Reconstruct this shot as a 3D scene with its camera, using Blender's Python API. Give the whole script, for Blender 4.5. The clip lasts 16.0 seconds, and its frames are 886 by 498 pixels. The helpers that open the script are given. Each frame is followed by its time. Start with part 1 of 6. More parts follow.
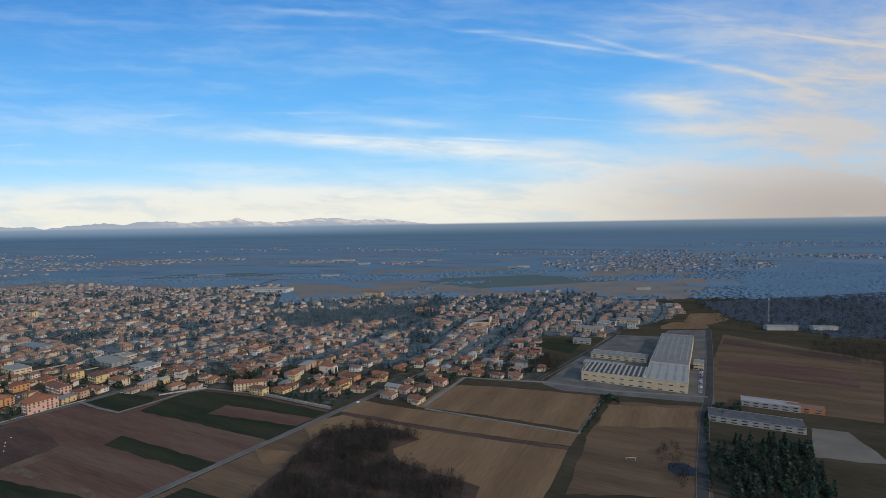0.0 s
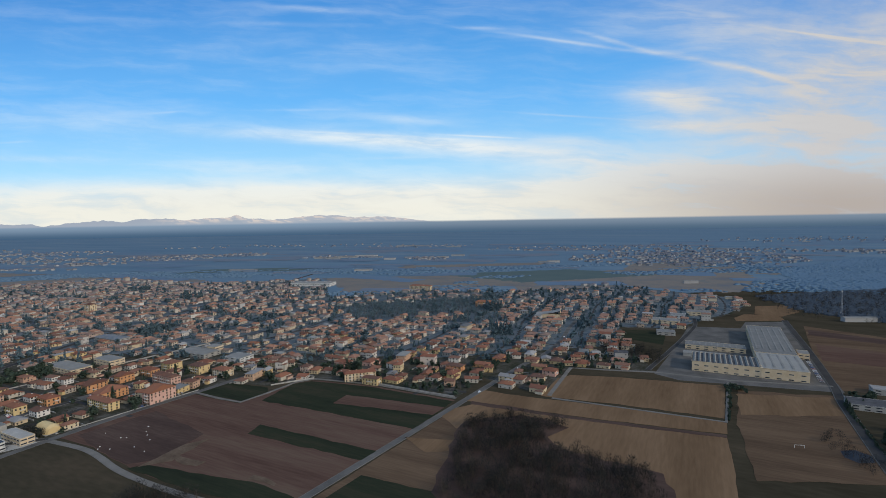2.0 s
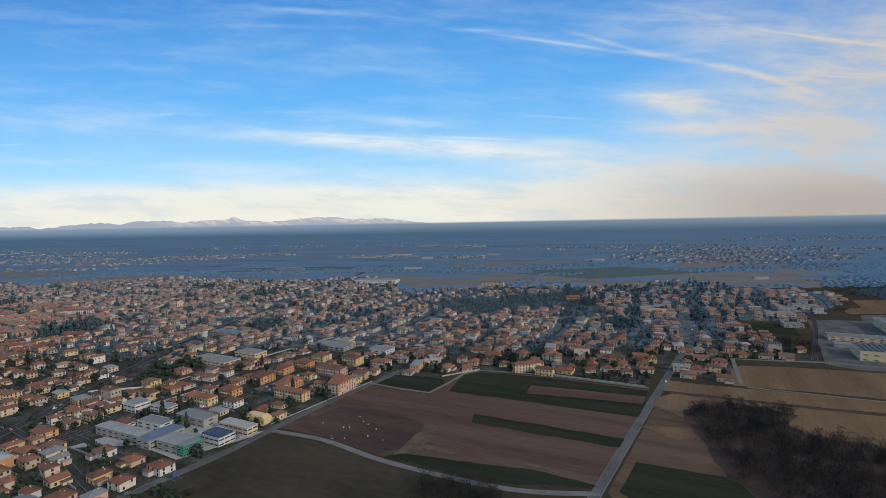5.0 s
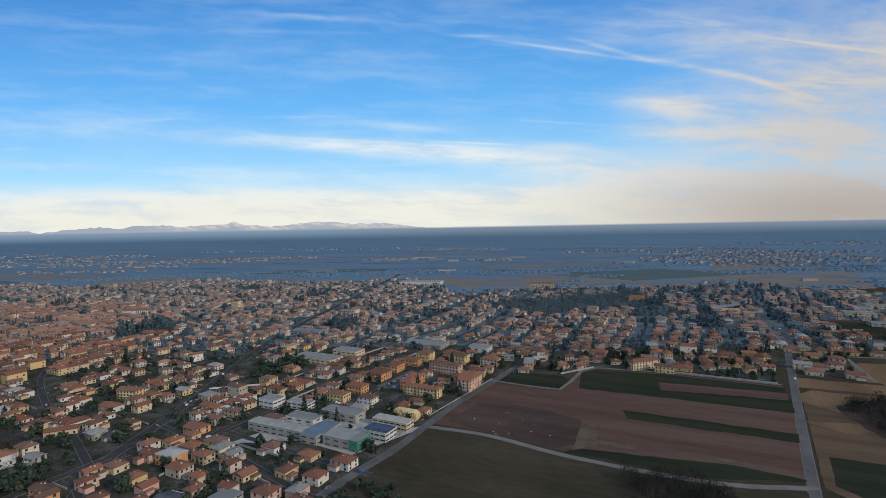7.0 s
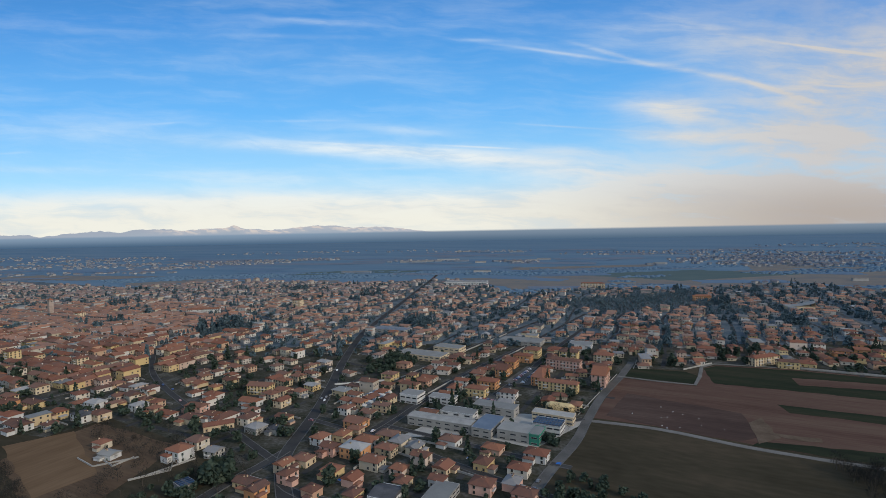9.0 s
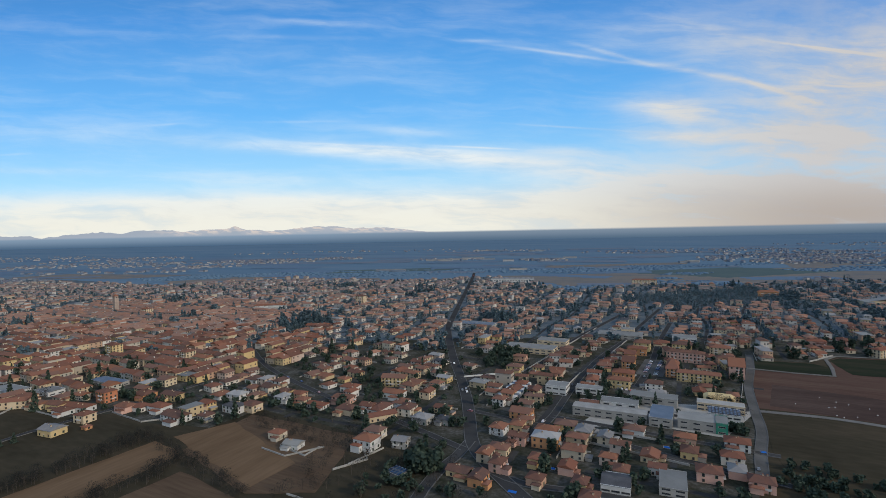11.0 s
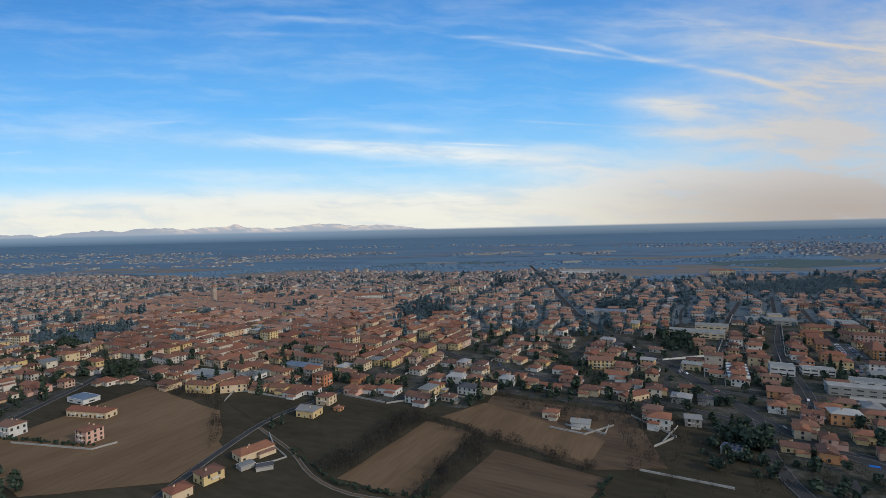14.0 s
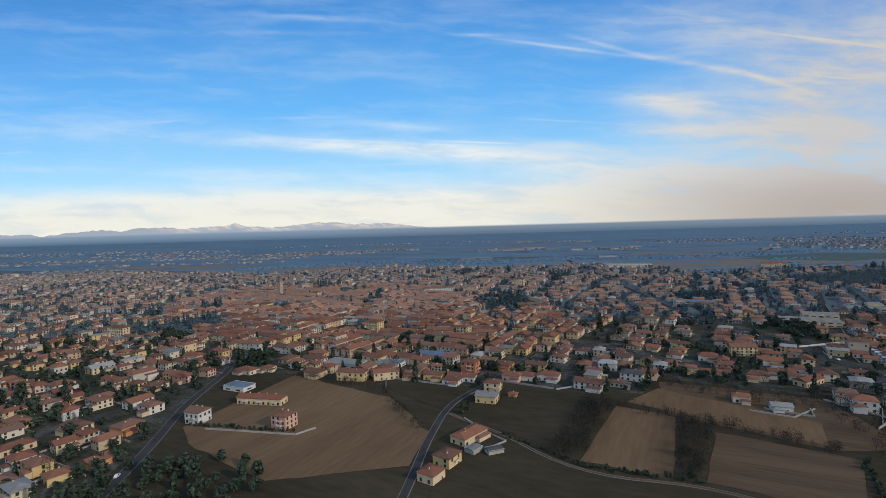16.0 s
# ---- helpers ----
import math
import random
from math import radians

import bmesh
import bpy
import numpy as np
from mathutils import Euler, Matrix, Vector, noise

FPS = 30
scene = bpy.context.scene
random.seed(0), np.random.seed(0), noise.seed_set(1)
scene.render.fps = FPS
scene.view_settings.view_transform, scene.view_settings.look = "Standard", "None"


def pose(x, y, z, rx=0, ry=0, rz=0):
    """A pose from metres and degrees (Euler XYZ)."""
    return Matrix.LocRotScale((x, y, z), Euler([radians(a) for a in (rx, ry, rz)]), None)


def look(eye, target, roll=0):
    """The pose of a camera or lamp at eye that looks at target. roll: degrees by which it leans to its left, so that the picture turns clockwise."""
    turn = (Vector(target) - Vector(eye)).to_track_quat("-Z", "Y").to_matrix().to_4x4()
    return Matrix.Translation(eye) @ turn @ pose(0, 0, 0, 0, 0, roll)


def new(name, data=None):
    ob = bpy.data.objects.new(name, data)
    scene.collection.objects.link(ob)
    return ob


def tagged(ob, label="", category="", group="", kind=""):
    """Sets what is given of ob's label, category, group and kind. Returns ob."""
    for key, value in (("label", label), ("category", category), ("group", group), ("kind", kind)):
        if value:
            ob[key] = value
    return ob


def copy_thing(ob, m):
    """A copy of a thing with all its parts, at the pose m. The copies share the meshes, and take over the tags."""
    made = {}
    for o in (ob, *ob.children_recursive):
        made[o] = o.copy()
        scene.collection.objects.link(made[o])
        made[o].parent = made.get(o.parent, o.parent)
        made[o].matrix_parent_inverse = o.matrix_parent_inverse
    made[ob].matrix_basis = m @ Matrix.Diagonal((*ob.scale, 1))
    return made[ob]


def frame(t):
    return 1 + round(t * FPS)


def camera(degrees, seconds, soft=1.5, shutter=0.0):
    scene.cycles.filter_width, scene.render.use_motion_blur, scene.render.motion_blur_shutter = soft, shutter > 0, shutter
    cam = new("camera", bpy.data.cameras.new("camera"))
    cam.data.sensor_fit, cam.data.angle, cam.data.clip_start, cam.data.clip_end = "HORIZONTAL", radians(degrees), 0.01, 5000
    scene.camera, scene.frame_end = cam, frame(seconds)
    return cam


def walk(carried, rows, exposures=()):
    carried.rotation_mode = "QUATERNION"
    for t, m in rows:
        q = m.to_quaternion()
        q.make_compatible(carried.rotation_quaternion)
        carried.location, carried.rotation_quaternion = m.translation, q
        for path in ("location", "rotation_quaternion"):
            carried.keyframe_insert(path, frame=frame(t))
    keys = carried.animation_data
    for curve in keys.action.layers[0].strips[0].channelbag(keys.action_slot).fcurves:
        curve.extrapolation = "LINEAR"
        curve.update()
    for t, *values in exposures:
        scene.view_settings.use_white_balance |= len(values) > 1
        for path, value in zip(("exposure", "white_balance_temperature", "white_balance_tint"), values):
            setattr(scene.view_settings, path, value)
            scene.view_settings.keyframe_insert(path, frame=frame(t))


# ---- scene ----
cam = camera(83.4, 16.0, soft=0.8)
PATH = [
    (0, pose(0.00, 0.00, 114.75, 87.176, 0.958, 0.326)),
    (0.5, pose(-19.75, 0.82, 113.56, 87.116, 0.894, 0.339)),
    (1, pose(-39.50, 1.64, 112.37, 87.023, 0.893, 0.326)),
    (1.5, pose(-59.25, 2.46, 111.18, 86.927, 0.924, 0.295)),
    (2, pose(-79.00, 3.28, 109.99, 86.847, 0.967, 0.254)),
    (2.5, pose(-98.75, 4.10, 108.80, 86.795, 1.008, 0.208)),
    (3, pose(-118.50, 4.92, 107.61, 86.778, 1.040, 0.162)),
    (3.7, pose(-146.15, 6.07, 105.95, 86.814, 1.066, 0.102)),
    (4.4, pose(-173.80, 7.21, 104.28, 86.917, 1.070, 0.050)),
    (5, pose(-197.50, 8.20, 102.86, 87.047, 1.061, 0.015)),
    (5.5, pose(-217.25, 9.02, 101.67, 87.175, 1.050, -0.007)),
    (6, pose(-237.00, 9.84, 100.48, 87.314, 1.038, -0.023)),
    (6.5, pose(-256.75, 10.66, 99.29, 87.457, 1.028, -0.031)),
    (7, pose(-276.50, 11.47, 98.10, 87.596, 1.021, -0.034)),
    (7.5, pose(-296.25, 12.29, 96.91, 87.726, 1.020, -0.030)),
    (8, pose(-316.00, 13.11, 95.72, 87.841, 1.023, -0.021)),
    (8.5, pose(-335.75, 13.93, 94.54, 87.937, 1.032, -0.007)),
    (9, pose(-355.50, 14.75, 93.35, 88.012, 1.044, 0.010)),
    (9.6, pose(-379.20, 15.74, 91.92, 88.071, 1.064, 0.035)),
    (10.2, pose(-402.90, 16.72, 90.49, 88.096, 1.087, 0.061)),
    (10.8, pose(-426.60, 17.70, 89.07, 88.090, 1.112, 0.087)),
    (11.5, pose(-454.25, 18.85, 87.40, 88.048, 1.144, 0.112)),
    (12, pose(-474.00, 19.67, 86.21, 88.001, 1.169, 0.126)),
    (12.5, pose(-493.75, 20.49, 85.02, 87.943, 1.197, 0.134)),
    (13, pose(-513.50, 21.31, 83.83, 87.878, 1.231, 0.136)),
    (13.5, pose(-533.25, 22.13, 82.65, 87.810, 1.270, 0.132)),
    (14, pose(-553.00, 22.95, 81.46, 87.744, 1.318, 0.124)),
    (14.5, pose(-572.75, 23.77, 80.27, 87.681, 1.374, 0.113)),
    (15, pose(-592.50, 24.59, 79.08, 87.624, 1.438, 0.104)),
    (15.5, pose(-612.25, 25.41, 77.89, 87.574, 1.505, 0.104)),
    (16, pose(-632.00, 26.23, 76.70, 87.531, 1.568, 0.123)),
]
walk(cam, PATH)

# ---- world and sun ----
SUN_ELEVATION, SUN_AZIMUTH = 26.0, 125.0      # degrees; azimuth clockwise from +y
world = bpy.data.worlds.new("sky")
scene.world = world
world.use_nodes = True
WT = world.node_tree
WT.nodes.clear()


def wmath(op, a, b=None, c=None, clamp=False):
    n = WT.nodes.new("ShaderNodeMath")
    n.operation, n.use_clamp = op, clamp
    for i, v in enumerate((a, b, c)):
        if v is None:
            continue
        if isinstance(v, (int, float)):
            n.inputs[i].default_value = v
        else:
            WT.links.new(v, n.inputs[i])
    return n.outputs[0]


def wramp(value, stops, smooth=True):
    n = WT.nodes.new("ShaderNodeValToRGB")
    n.color_ramp.interpolation = "EASE" if smooth else "LINEAR"
    el = n.color_ramp.elements
    while len(el) < len(stops):
        el.new(0.5)
    for e, (p, c) in zip(el, stops):
        e.position, e.color = p, ((c, c, c, 1) if isinstance(c, (int, float)) else (*c, 1))
    WT.links.new(value, n.inputs[0])
    return n.outputs[0]


def wmix(fac, a, b):
    n = WT.nodes.new("ShaderNodeMix")
    n.data_type = "RGBA"
    for sock, v in ((n.inputs[0], fac), (n.inputs[6], a), (n.inputs[7], b)):
        if isinstance(v, (int, float)):
            sock.default_value = v
        elif isinstance(v, tuple):
            sock.default_value = (*v, 1)
        else:
            WT.links.new(v, sock)
    return n.outputs[2]


def wmap(value, a, b, c=0.0, d=1.0):
    n = WT.nodes.new("ShaderNodeMapRange")
    n.interpolation_type = "SMOOTHSTEP"
    WT.links.new(value, n.inputs[0])
    for i, v in enumerate((a, b, c, d)):
        n.inputs[i + 1].default_value = v
    return n.outputs[0]


def wnoise(vec, scale, detail=5.0, rough=0.55, distort=0.0):
    n = WT.nodes.new("ShaderNodeTexNoise")
    n.inputs["Scale"].default_value, n.inputs["Detail"].default_value = scale, detail
    n.inputs["Roughness"].default_value, n.inputs["Distortion"].default_value = rough, distort
    WT.links.new(vec, n.inputs["Vector"])
    return n.outputs[0]


def wvec(x, y, z=0.0):
    n = WT.nodes.new("ShaderNodeCombineXYZ")
    for i, v in enumerate((x, y, z)):
        if isinstance(v, (int, float)):
            n.inputs[i].default_value = v
        else:
            WT.links.new(v, n.inputs[i])
    return n.outputs[0]


sky = WT.nodes.new("ShaderNodeTexSky")
sky.sky_type, sky.sun_disc = "NISHITA", False
sky.sun_elevation, sky.sun_rotation = radians(SUN_ELEVATION), radians(SUN_AZIMUTH)
sky.air_density, sky.dust_density, sky.ozone_density, sky.altitude = 1.0, 0.6, 2.5, 200
coord = WT.nodes.new("ShaderNodeTexCoord")
sep = WT.nodes.new("ShaderNodeSeparateXYZ")
WT.links.new(coord.outputs["Generated"], sep.inputs[0])
DX, DY, DZ = sep.outputs
AHEAD = wmath("MAXIMUM", wmath("ABSOLUTE", DY), 0.12)
AZ = wmath("DIVIDE", DX, AHEAD)          # run to the right for one ahead
EL = wmath("DIVIDE", DZ, AHEAD)          # rise for one ahead

clear = wramp(wmath("MULTIPLY", EL, 2.0, clamp=True),
              [(0.0, (0.62, 0.80, 0.92)), (0.20, (0.38, 0.75, 1.06)), (0.48, (0.140, 0.51, 1.02)), (0.86, (0.062, 0.315, 0.80)), (1.0, (0.05, 0.26, 0.67))], False)
clear = wmix(wmap(EL, 0.55, 2.0), clear, (0.16, 0.36, 0.72))
base = WT.nodes.new("ShaderNodeVectorMath")
base.operation = "SCALE"
WT.links.new(sky.outputs[0], base.inputs[0])
base.inputs[3].default_value = 0.10
clear = wmix(0.85, base.outputs[0], clear)
# cirrus: stretched, tilted fibres of a high layer
warp = wnoise(wvec(wmath("MULTIPLY", AZ, 2.0), wmath("MULTIPLY", EL, 5.0)), 2.2, 3.0)
v = wmath("ADD", EL, wmath("MULTIPLY", AZ, 0.07))
v = wmath("ADD", v, wmath("MULTIPLY", warp, 0.06))
u = wmath("ADD", AZ, wmath("MULTIPLY", warp, 0.15))
fib = wnoise(wvec(wmath("MULTIPLY", u, 2.4), wmath("MULTIPLY", v, 17.0)), 1.7, 8.0, 0.60)
puff = wnoise(wvec(wmath("MULTIPLY", AZ, 2.4), wmath("MULTIPLY", EL, 6.0), 3.3), 2.0, 7.0, 0.62)


def band(az0, el0, half_az, half_el, tilt):
    """A soft lens-shaped patch of cloud: 1 in its middle, 0 outside."""
    da = wmath("SUBTRACT", AZ, az0)
    de = wmath("SUBTRACT", wmath("SUBTRACT", EL, el0), wmath("MULTIPLY", da, tilt))
    a = wmath("POWER", wmath("DIVIDE", wmath("ABSOLUTE", da), half_az), 2.0)
    e = wmath("POWER", wmath("DIVIDE", wmath("ABSOLUTE", de), half_el), 2.0)
    return wmath("POWER", 2.718, wmath("MULTIPLY", wmath("ADD", a, e), -1.0))


def trail(az0, el0, az1, el1, width, strength):
    """A condensation trail: a thin line that frays."""
    tilt = (el1 - el0) / (az1 - az0)
    return wmath("MULTIPLY", band((az0 + az1) / 2, (el0 + el1) / 2, abs(az1 - az0) / 2, width, tilt), strength)


grain = wmath("ADD", wmath("MULTIPLY", fib, 0.7), wmath("MULTIPLY", puff, 0.3))
dens = wmath("ADD", wmath("MULTIPLY", wmap(EL, 0.12, 0.03, 0.0, 1.0), wmap(grain, 0.30, 0.60, 0.62, 1.08)), wmap(grain, 0.40, 0.75, 0.0, 0.20))
dens = wmath("ADD", dens, wmath("MULTIPLY", wmap(wmath("ADD", AZ, wmath("MULTIPLY", EL, -0.3)), 0.30, 0.75, 0.0, 0.30), wmap(puff, 0.36, 0.62, 0.65, 1.55)))
# Extra cloud behind the camera, out of view, added as fill light.
dens = wmath("ADD", dens, wmap(DY, 0.15, -0.45, 0.0, 0.55))
bands = 0.0
BANDS = (
    (-0.16, 0.1665, 0.355, 0.0125, -0.068, 0.62),
    (0.127, 0.1346, 0.315, 0.0193, -0.103, 0.75),
    (-0.359, 0.1134, 0.215, 0.0136, -0.03, 0.38),
    (0.452, 0.2399, 0.089, 0.0273, -0.092, 0.80),
    (0.444, 0.1836, 0.087, 0.0114, -0.082, 0.55),
    (0.829, 0.2835, 0.200, 0.0800, 0.098, 0.85),
    (0.507, 0.3715, 0.199, 0.0455, -0.101, 0.42),
    (0.268, 0.1556, 0.107, 0.0102, -0.091, 0.42),
    (-0.069, 0.2033, 0.073, 0.008, -0.086, 0.32),
    (-0.752, 0.22, 0.204, 0.0227, -0.026, 0.24),
    (-0.824, 0.1395, 0.137, 0.0068, -0.03, 0.3),
    (0.502, 0.0844, 0.375, 0.0455, 0.028, 0.72),
    (-0.161, 0.3321, 0.089, 0.025, -0.111, 0.14),
    (-0.408, 0.0635, 0.534, 0.025, -0.022, 0.45),
    (0.687, 0.1748, 0.240, 0.0480, -0.067, 0.80))
for az0, el0, half_az, half_el, tilt, strength in BANDS:
    bands = wmath("ADD", wmath("MULTIPLY", band(az0, el0, half_az, half_el, tilt), strength), bands)
bands = wmath("MULTIPLY", bands, wmap(grain, 0.30, 0.66, 0.42, 1.22))
dens = wmath("ADD", dens, bands)
TRAILS = (
    (0.143, 0.3652, 0.38, 0.328, 0.0034, 0.42),
    (0.27, 0.3683, 0.424, 0.3228, 0.0045, 0.4),
    (0.396, 0.3277, 0.532, 0.3088, 0.0068, 0.42),
    (0.48, 0.313, 0.63, 0.2839, 0.0057, 0.42),
    (0.597, 0.2911, 0.736, 0.2479, 0.0051, 0.55),
    (0.18, 0.2105, 0.374, 0.1948, 0.002, 0.45),
    (0.679, 0.3617, 0.884, 0.3306, 0.0025, 0.8),
    (0.004, 0.1725, 0.144, 0.1633, 0.0018, 0.5),
    (0.424, 0.4208, 0.623, 0.3714, 0.008, 0.3),
    (0.023, 0.3806, 0.119, 0.3766, 0.0034, 0.22),
    (-0.317, 0.4263, -0.168, 0.4148, 0.0057, 0.34),
    (-0.4, 0.3962, -0.154, 0.3883, 0.0045, 0.24),
    (-0.377, 0.2272, -0.205, 0.2252, 0.0023, 0.18),
    (-0.587, 0.2243, -0.517, 0.2274, 0.0023, 0.2),
    (-0.279, 0.1842, 0.004, 0.1647, 0.0023, 0.35),
    (-0.896, 0.1716, -0.829, 0.1738, 0.0023, 0.25),
    (-0.166, 0.1285, -0.042, 0.1286, 0.0034, 0.3))
fray = wmap(grain, 0.34, 0.62, 0.30, 1.05)
for args in TRAILS:
    dens = wmath("ADD", dens, wmath("MULTIPLY", trail(*args), fray))
cloud = wmix(wmap(AZ, -0.1, 0.85), (0.80, 0.88, 0.92), (0.60, 0.59, 0.59))
# That unseen cloud is brightened to lift the shaded sides.
cloud = wmix(wmap(DY, 0.1, -0.3), cloud, (1.02, 1.10, 1.18))
cloud = wmix(wmap(EL, 0.13, 0.02), cloud, wmix(wmap(AZ, 0.0, 0.8), (0.88, 0.87, 0.78), (0.47, 0.42, 0.385)))
cloud = wmix(wmap(grain, 0.36, 0.56, 0.24, 0.0), cloud, (0.46, 0.46, 0.50))
full = wmix(wmath("MULTIPLY", dens, 0.93, clamp=True), clear, cloud)
# far snow-topped mountains and, under them, the plain beyond sight in haze
def crest(freq, seed, detail):
    """Sharp-crested outline along the horizon, 0 to 1."""
    n = wnoise(wvec(wmath("MULTIPLY", AZ, freq), 0.0, seed), 1.0, detail, 0.5)
    return wmath("SUBTRACT", 1.0, wmath("MULTIPLY", wmath("ABSOLUTE", wmath("SUBTRACT", wmath("MULTIPLY", n, 2.0), 1.0)), 2.2, clamp=True))


top = wmath("ADD", wmath("MULTIPLY", crest(7.0, 1.7, 2.0), 0.0060), wmath("MULTIPLY", crest(24.0, 4.1, 4.0), 0.0038))
for az0, half_az, rise in ((-0.420, 0.020, 0.0075), (-0.455, 0.075, 0.0050), (-0.245, 0.050, 0.0070), (-0.330, 0.040, 0.0030), (-0.600, 0.070, 0.0050), (-0.720, 0.050, 0.0030), (-0.090, 0.070, 0.0055)):
    top = wmath("ADD", top, wmath("MULTIPLY", band(az0, 0.0, half_az, 9.0, 0.0), rise))
top = wmath("ADD", wmath("MULTIPLY", wmath("ADD", top, 0.0030), wmap(AZ, 0.02, -0.16)), -0.0008)
depth = wmath("SUBTRACT", top, EL)
slope = wnoise(wvec(wmath("ADD", wmath("MULTIPLY", AZ, 50.0), wmath("MULTIPLY", EL, 90.0)), wmath("MULTIPLY", EL, 160.0), 2.0), 1.0, 4.0, 0.6)
rock = wmix(wmap(slope, 0.44, 0.58), (0.44, 0.47, 0.53), (0.66, 0.60, 0.57))
rock = wmix(wmap(AZ, -0.50, -0.62), rock, (0.36, 0.41, 0.49))
rock = wmix(wmap(depth, 0.003, 0.013), rock, (0.36, 0.42, 0.50))
full = wmix(wmap(depth, -0.0002, 0.0005), full, rock)
plain = wmix(wmap(AZ, -0.5, 0.8), (0.062, 0.122, 0.205), (0.078, 0.135, 0.205))
plain = wmix(wmap(EL, 0.002, -0.022), wmix(wmap(AZ, -0.35, 0.10), (0.22, 0.31, 0.42), (0.200, 0.265, 0.345)), plain)
full = wmix(wmap(EL, 0.0040, -0.0010), full, plain)
back = WT.nodes.new("ShaderNodeBackground")
WT.links.new(full, back.inputs[0])
back.inputs[1].default_value = 1.0
WT.links.new(back.outputs[0], WT.nodes.new("ShaderNodeOutputWorld").inputs[0])

sun = new("sun", bpy.data.lights.new("sun", "SUN"))
sun.data.energy, sun.data.angle, sun.data.color = 2.05, radians(2), (1.0, 0.89, 0.76)
sa, se = radians(SUN_AZIMUTH), radians(SUN_ELEVATION)
to_sun = Vector((math.sin(sa) * math.cos(se), math.cos(sa) * math.cos(se), math.sin(se)))
sun.matrix_world = look(to_sun * 900, (0, 0, 0))

# ---- materials ----
def material(name, colours, scale=1.0, rough=0.9, metal=0.0, bump=0.0, spread=0.0, stretch=(1, 1, 1), fine=6.0, world_space=True, spec=0.0, speckle=0.25):
    """A surface whose colour wanders between the given ones: large patches (scale, per metre) and fine grain over them.
    spread: how far each object or piece goes its own way through the colours."""
    m = bpy.data.materials.new(name)
    m.use_nodes = True
    t = m.node_tree
    b = t.nodes["Principled BSDF"]
    b.inputs["Roughness"].default_value, b.inputs["Metallic"].default_value = rough, metal
    b.inputs["Specular IOR Level"].default_value = spec
    co = t.nodes.new("ShaderNodeTexCoord")
    mp = t.nodes.new("ShaderNodeMapping")
    mp.vector_type = "TEXTURE"            # turned with the plots, then stretched
    mp.inputs["Rotation"].default_value = (0, 0, radians(-27))
    mp.inputs["Scale"].default_value = [1 / k for k in stretch]
    if world_space:
        geo = t.nodes.new("ShaderNodeNewGeometry")
        t.links.new(geo.outputs["Position"], mp.inputs[0])
    else:
        t.links.new(co.outputs["Object"], mp.inputs[0])
    n1 = t.nodes.new("ShaderNodeTexNoise")
    n1.inputs["Scale"].default_value, n1.inputs["Detail"].default_value = scale, 4.0
    n2 = t.nodes.new("ShaderNodeTexNoise")
    n2.inputs["Scale"].default_value, n2.inputs["Detail"].default_value = scale * fine, 3.0
    for n in (n1, n2):
        t.links.new(mp.outputs[0], n.inputs["Vector"])

    def calc(op, a, c):
        x = t.nodes.new("ShaderNodeMath")
        x.operation = op
        for i, v in enumerate((a, c)):
            if isinstance(v, (int, float)):
                x.inputs[i].default_value = v
            else:
                t.links.new(v, x.inputs[i])
        return x.outputs[0]
    f = calc("ADD", calc("MULTIPLY", calc("SUBTRACT", n1.outputs[0], 0.5), 1.6 * (1 - 0.6 * spread)), 0.5)
    f = calc("ADD", f, calc("MULTIPLY", calc("SUBTRACT", n2.outputs[0], 0.5), 2 * speckle))
    if spread:
        info = t.nodes.new("ShaderNodeObjectInfo")
        g2 = t.nodes.new("ShaderNodeNewGeometry")
        r = calc("FRACT", calc("ADD", info.outputs["Random"], g2.outputs["Random Per Island"]), 0)
        f = calc("ADD", calc("MULTIPLY", f, 1 - spread), calc("MULTIPLY", r, spread))
    ramp = t.nodes.new("ShaderNodeValToRGB")
    el = ramp.color_ramp.elements
    while len(el) < len(colours):
        el.new(0.5)
    for i, (e, c) in enumerate(zip(el, colours)):
        e.position = (0.12 + 0.76 * i / (len(colours) - 1)) if len(colours) > 1 else 0.5
        e.color = (*c, 1)
    t.links.new(f, ramp.inputs[0])
    t.links.new(ramp.outputs[0], b.inputs["Base Color"])
    if bump:
        bp = t.nodes.new("ShaderNodeBump")
        bp.inputs["Strength"].default_value, bp.inputs["Distance"].default_value = min(1.0, bump), 0.3
        t.links.new(n2.outputs[0], bp.inputs["Height"])
        t.links.new(bp.outputs[0], b.inputs["Normal"])
    return m


ROOF = material("terracotta_tiles", [(0.130, 0.068, 0.050), (0.200, 0.085, 0.055), (0.105, 0.066, 0.054), (0.235, 0.105, 0.064), (0.155, 0.095, 0.074), (0.215, 0.098, 0.064)], 0.35, 0.85, bump=0.4, spread=0.8, fine=9)
ROOF_GREY = material("grey_roofing", [(0.12, 0.12, 0.12), (0.22, 0.21, 0.20), (0.33, 0.32, 0.30)], 0.3, 0.8, spread=0.6)
WALL = material("painted_plaster", [(0.3956, 0.3588, 0.2944), (0.506, 0.3864, 0.2208), (0.5244, 0.4968, 0.4416), (0.4232, 0.2576, 0.1748), (0.46, 0.3772, 0.2484), (0.5796, 0.552, 0.506), (0.3312, 0.2944, 0.2484), (0.5152, 0.3772, 0.184)], 0.25, 0.9, spread=0.92, speckle=0.1)
CREAM = material("cream_render", [(0.47, 0.36, 0.23), (0.56, 0.45, 0.31)], 0.3, 0.9)
ORANGE = material("orange_render", [(0.44, 0.21, 0.10), (0.52, 0.28, 0.14)], 0.3, 0.9)
PINK = material("pink_render", [(0.47, 0.28, 0.22), (0.54, 0.35, 0.28)], 0.3, 0.9)
YELLOW = material("yellow_render", [(0.48, 0.35, 0.17), (0.56, 0.43, 0.23)], 0.3, 0.9)
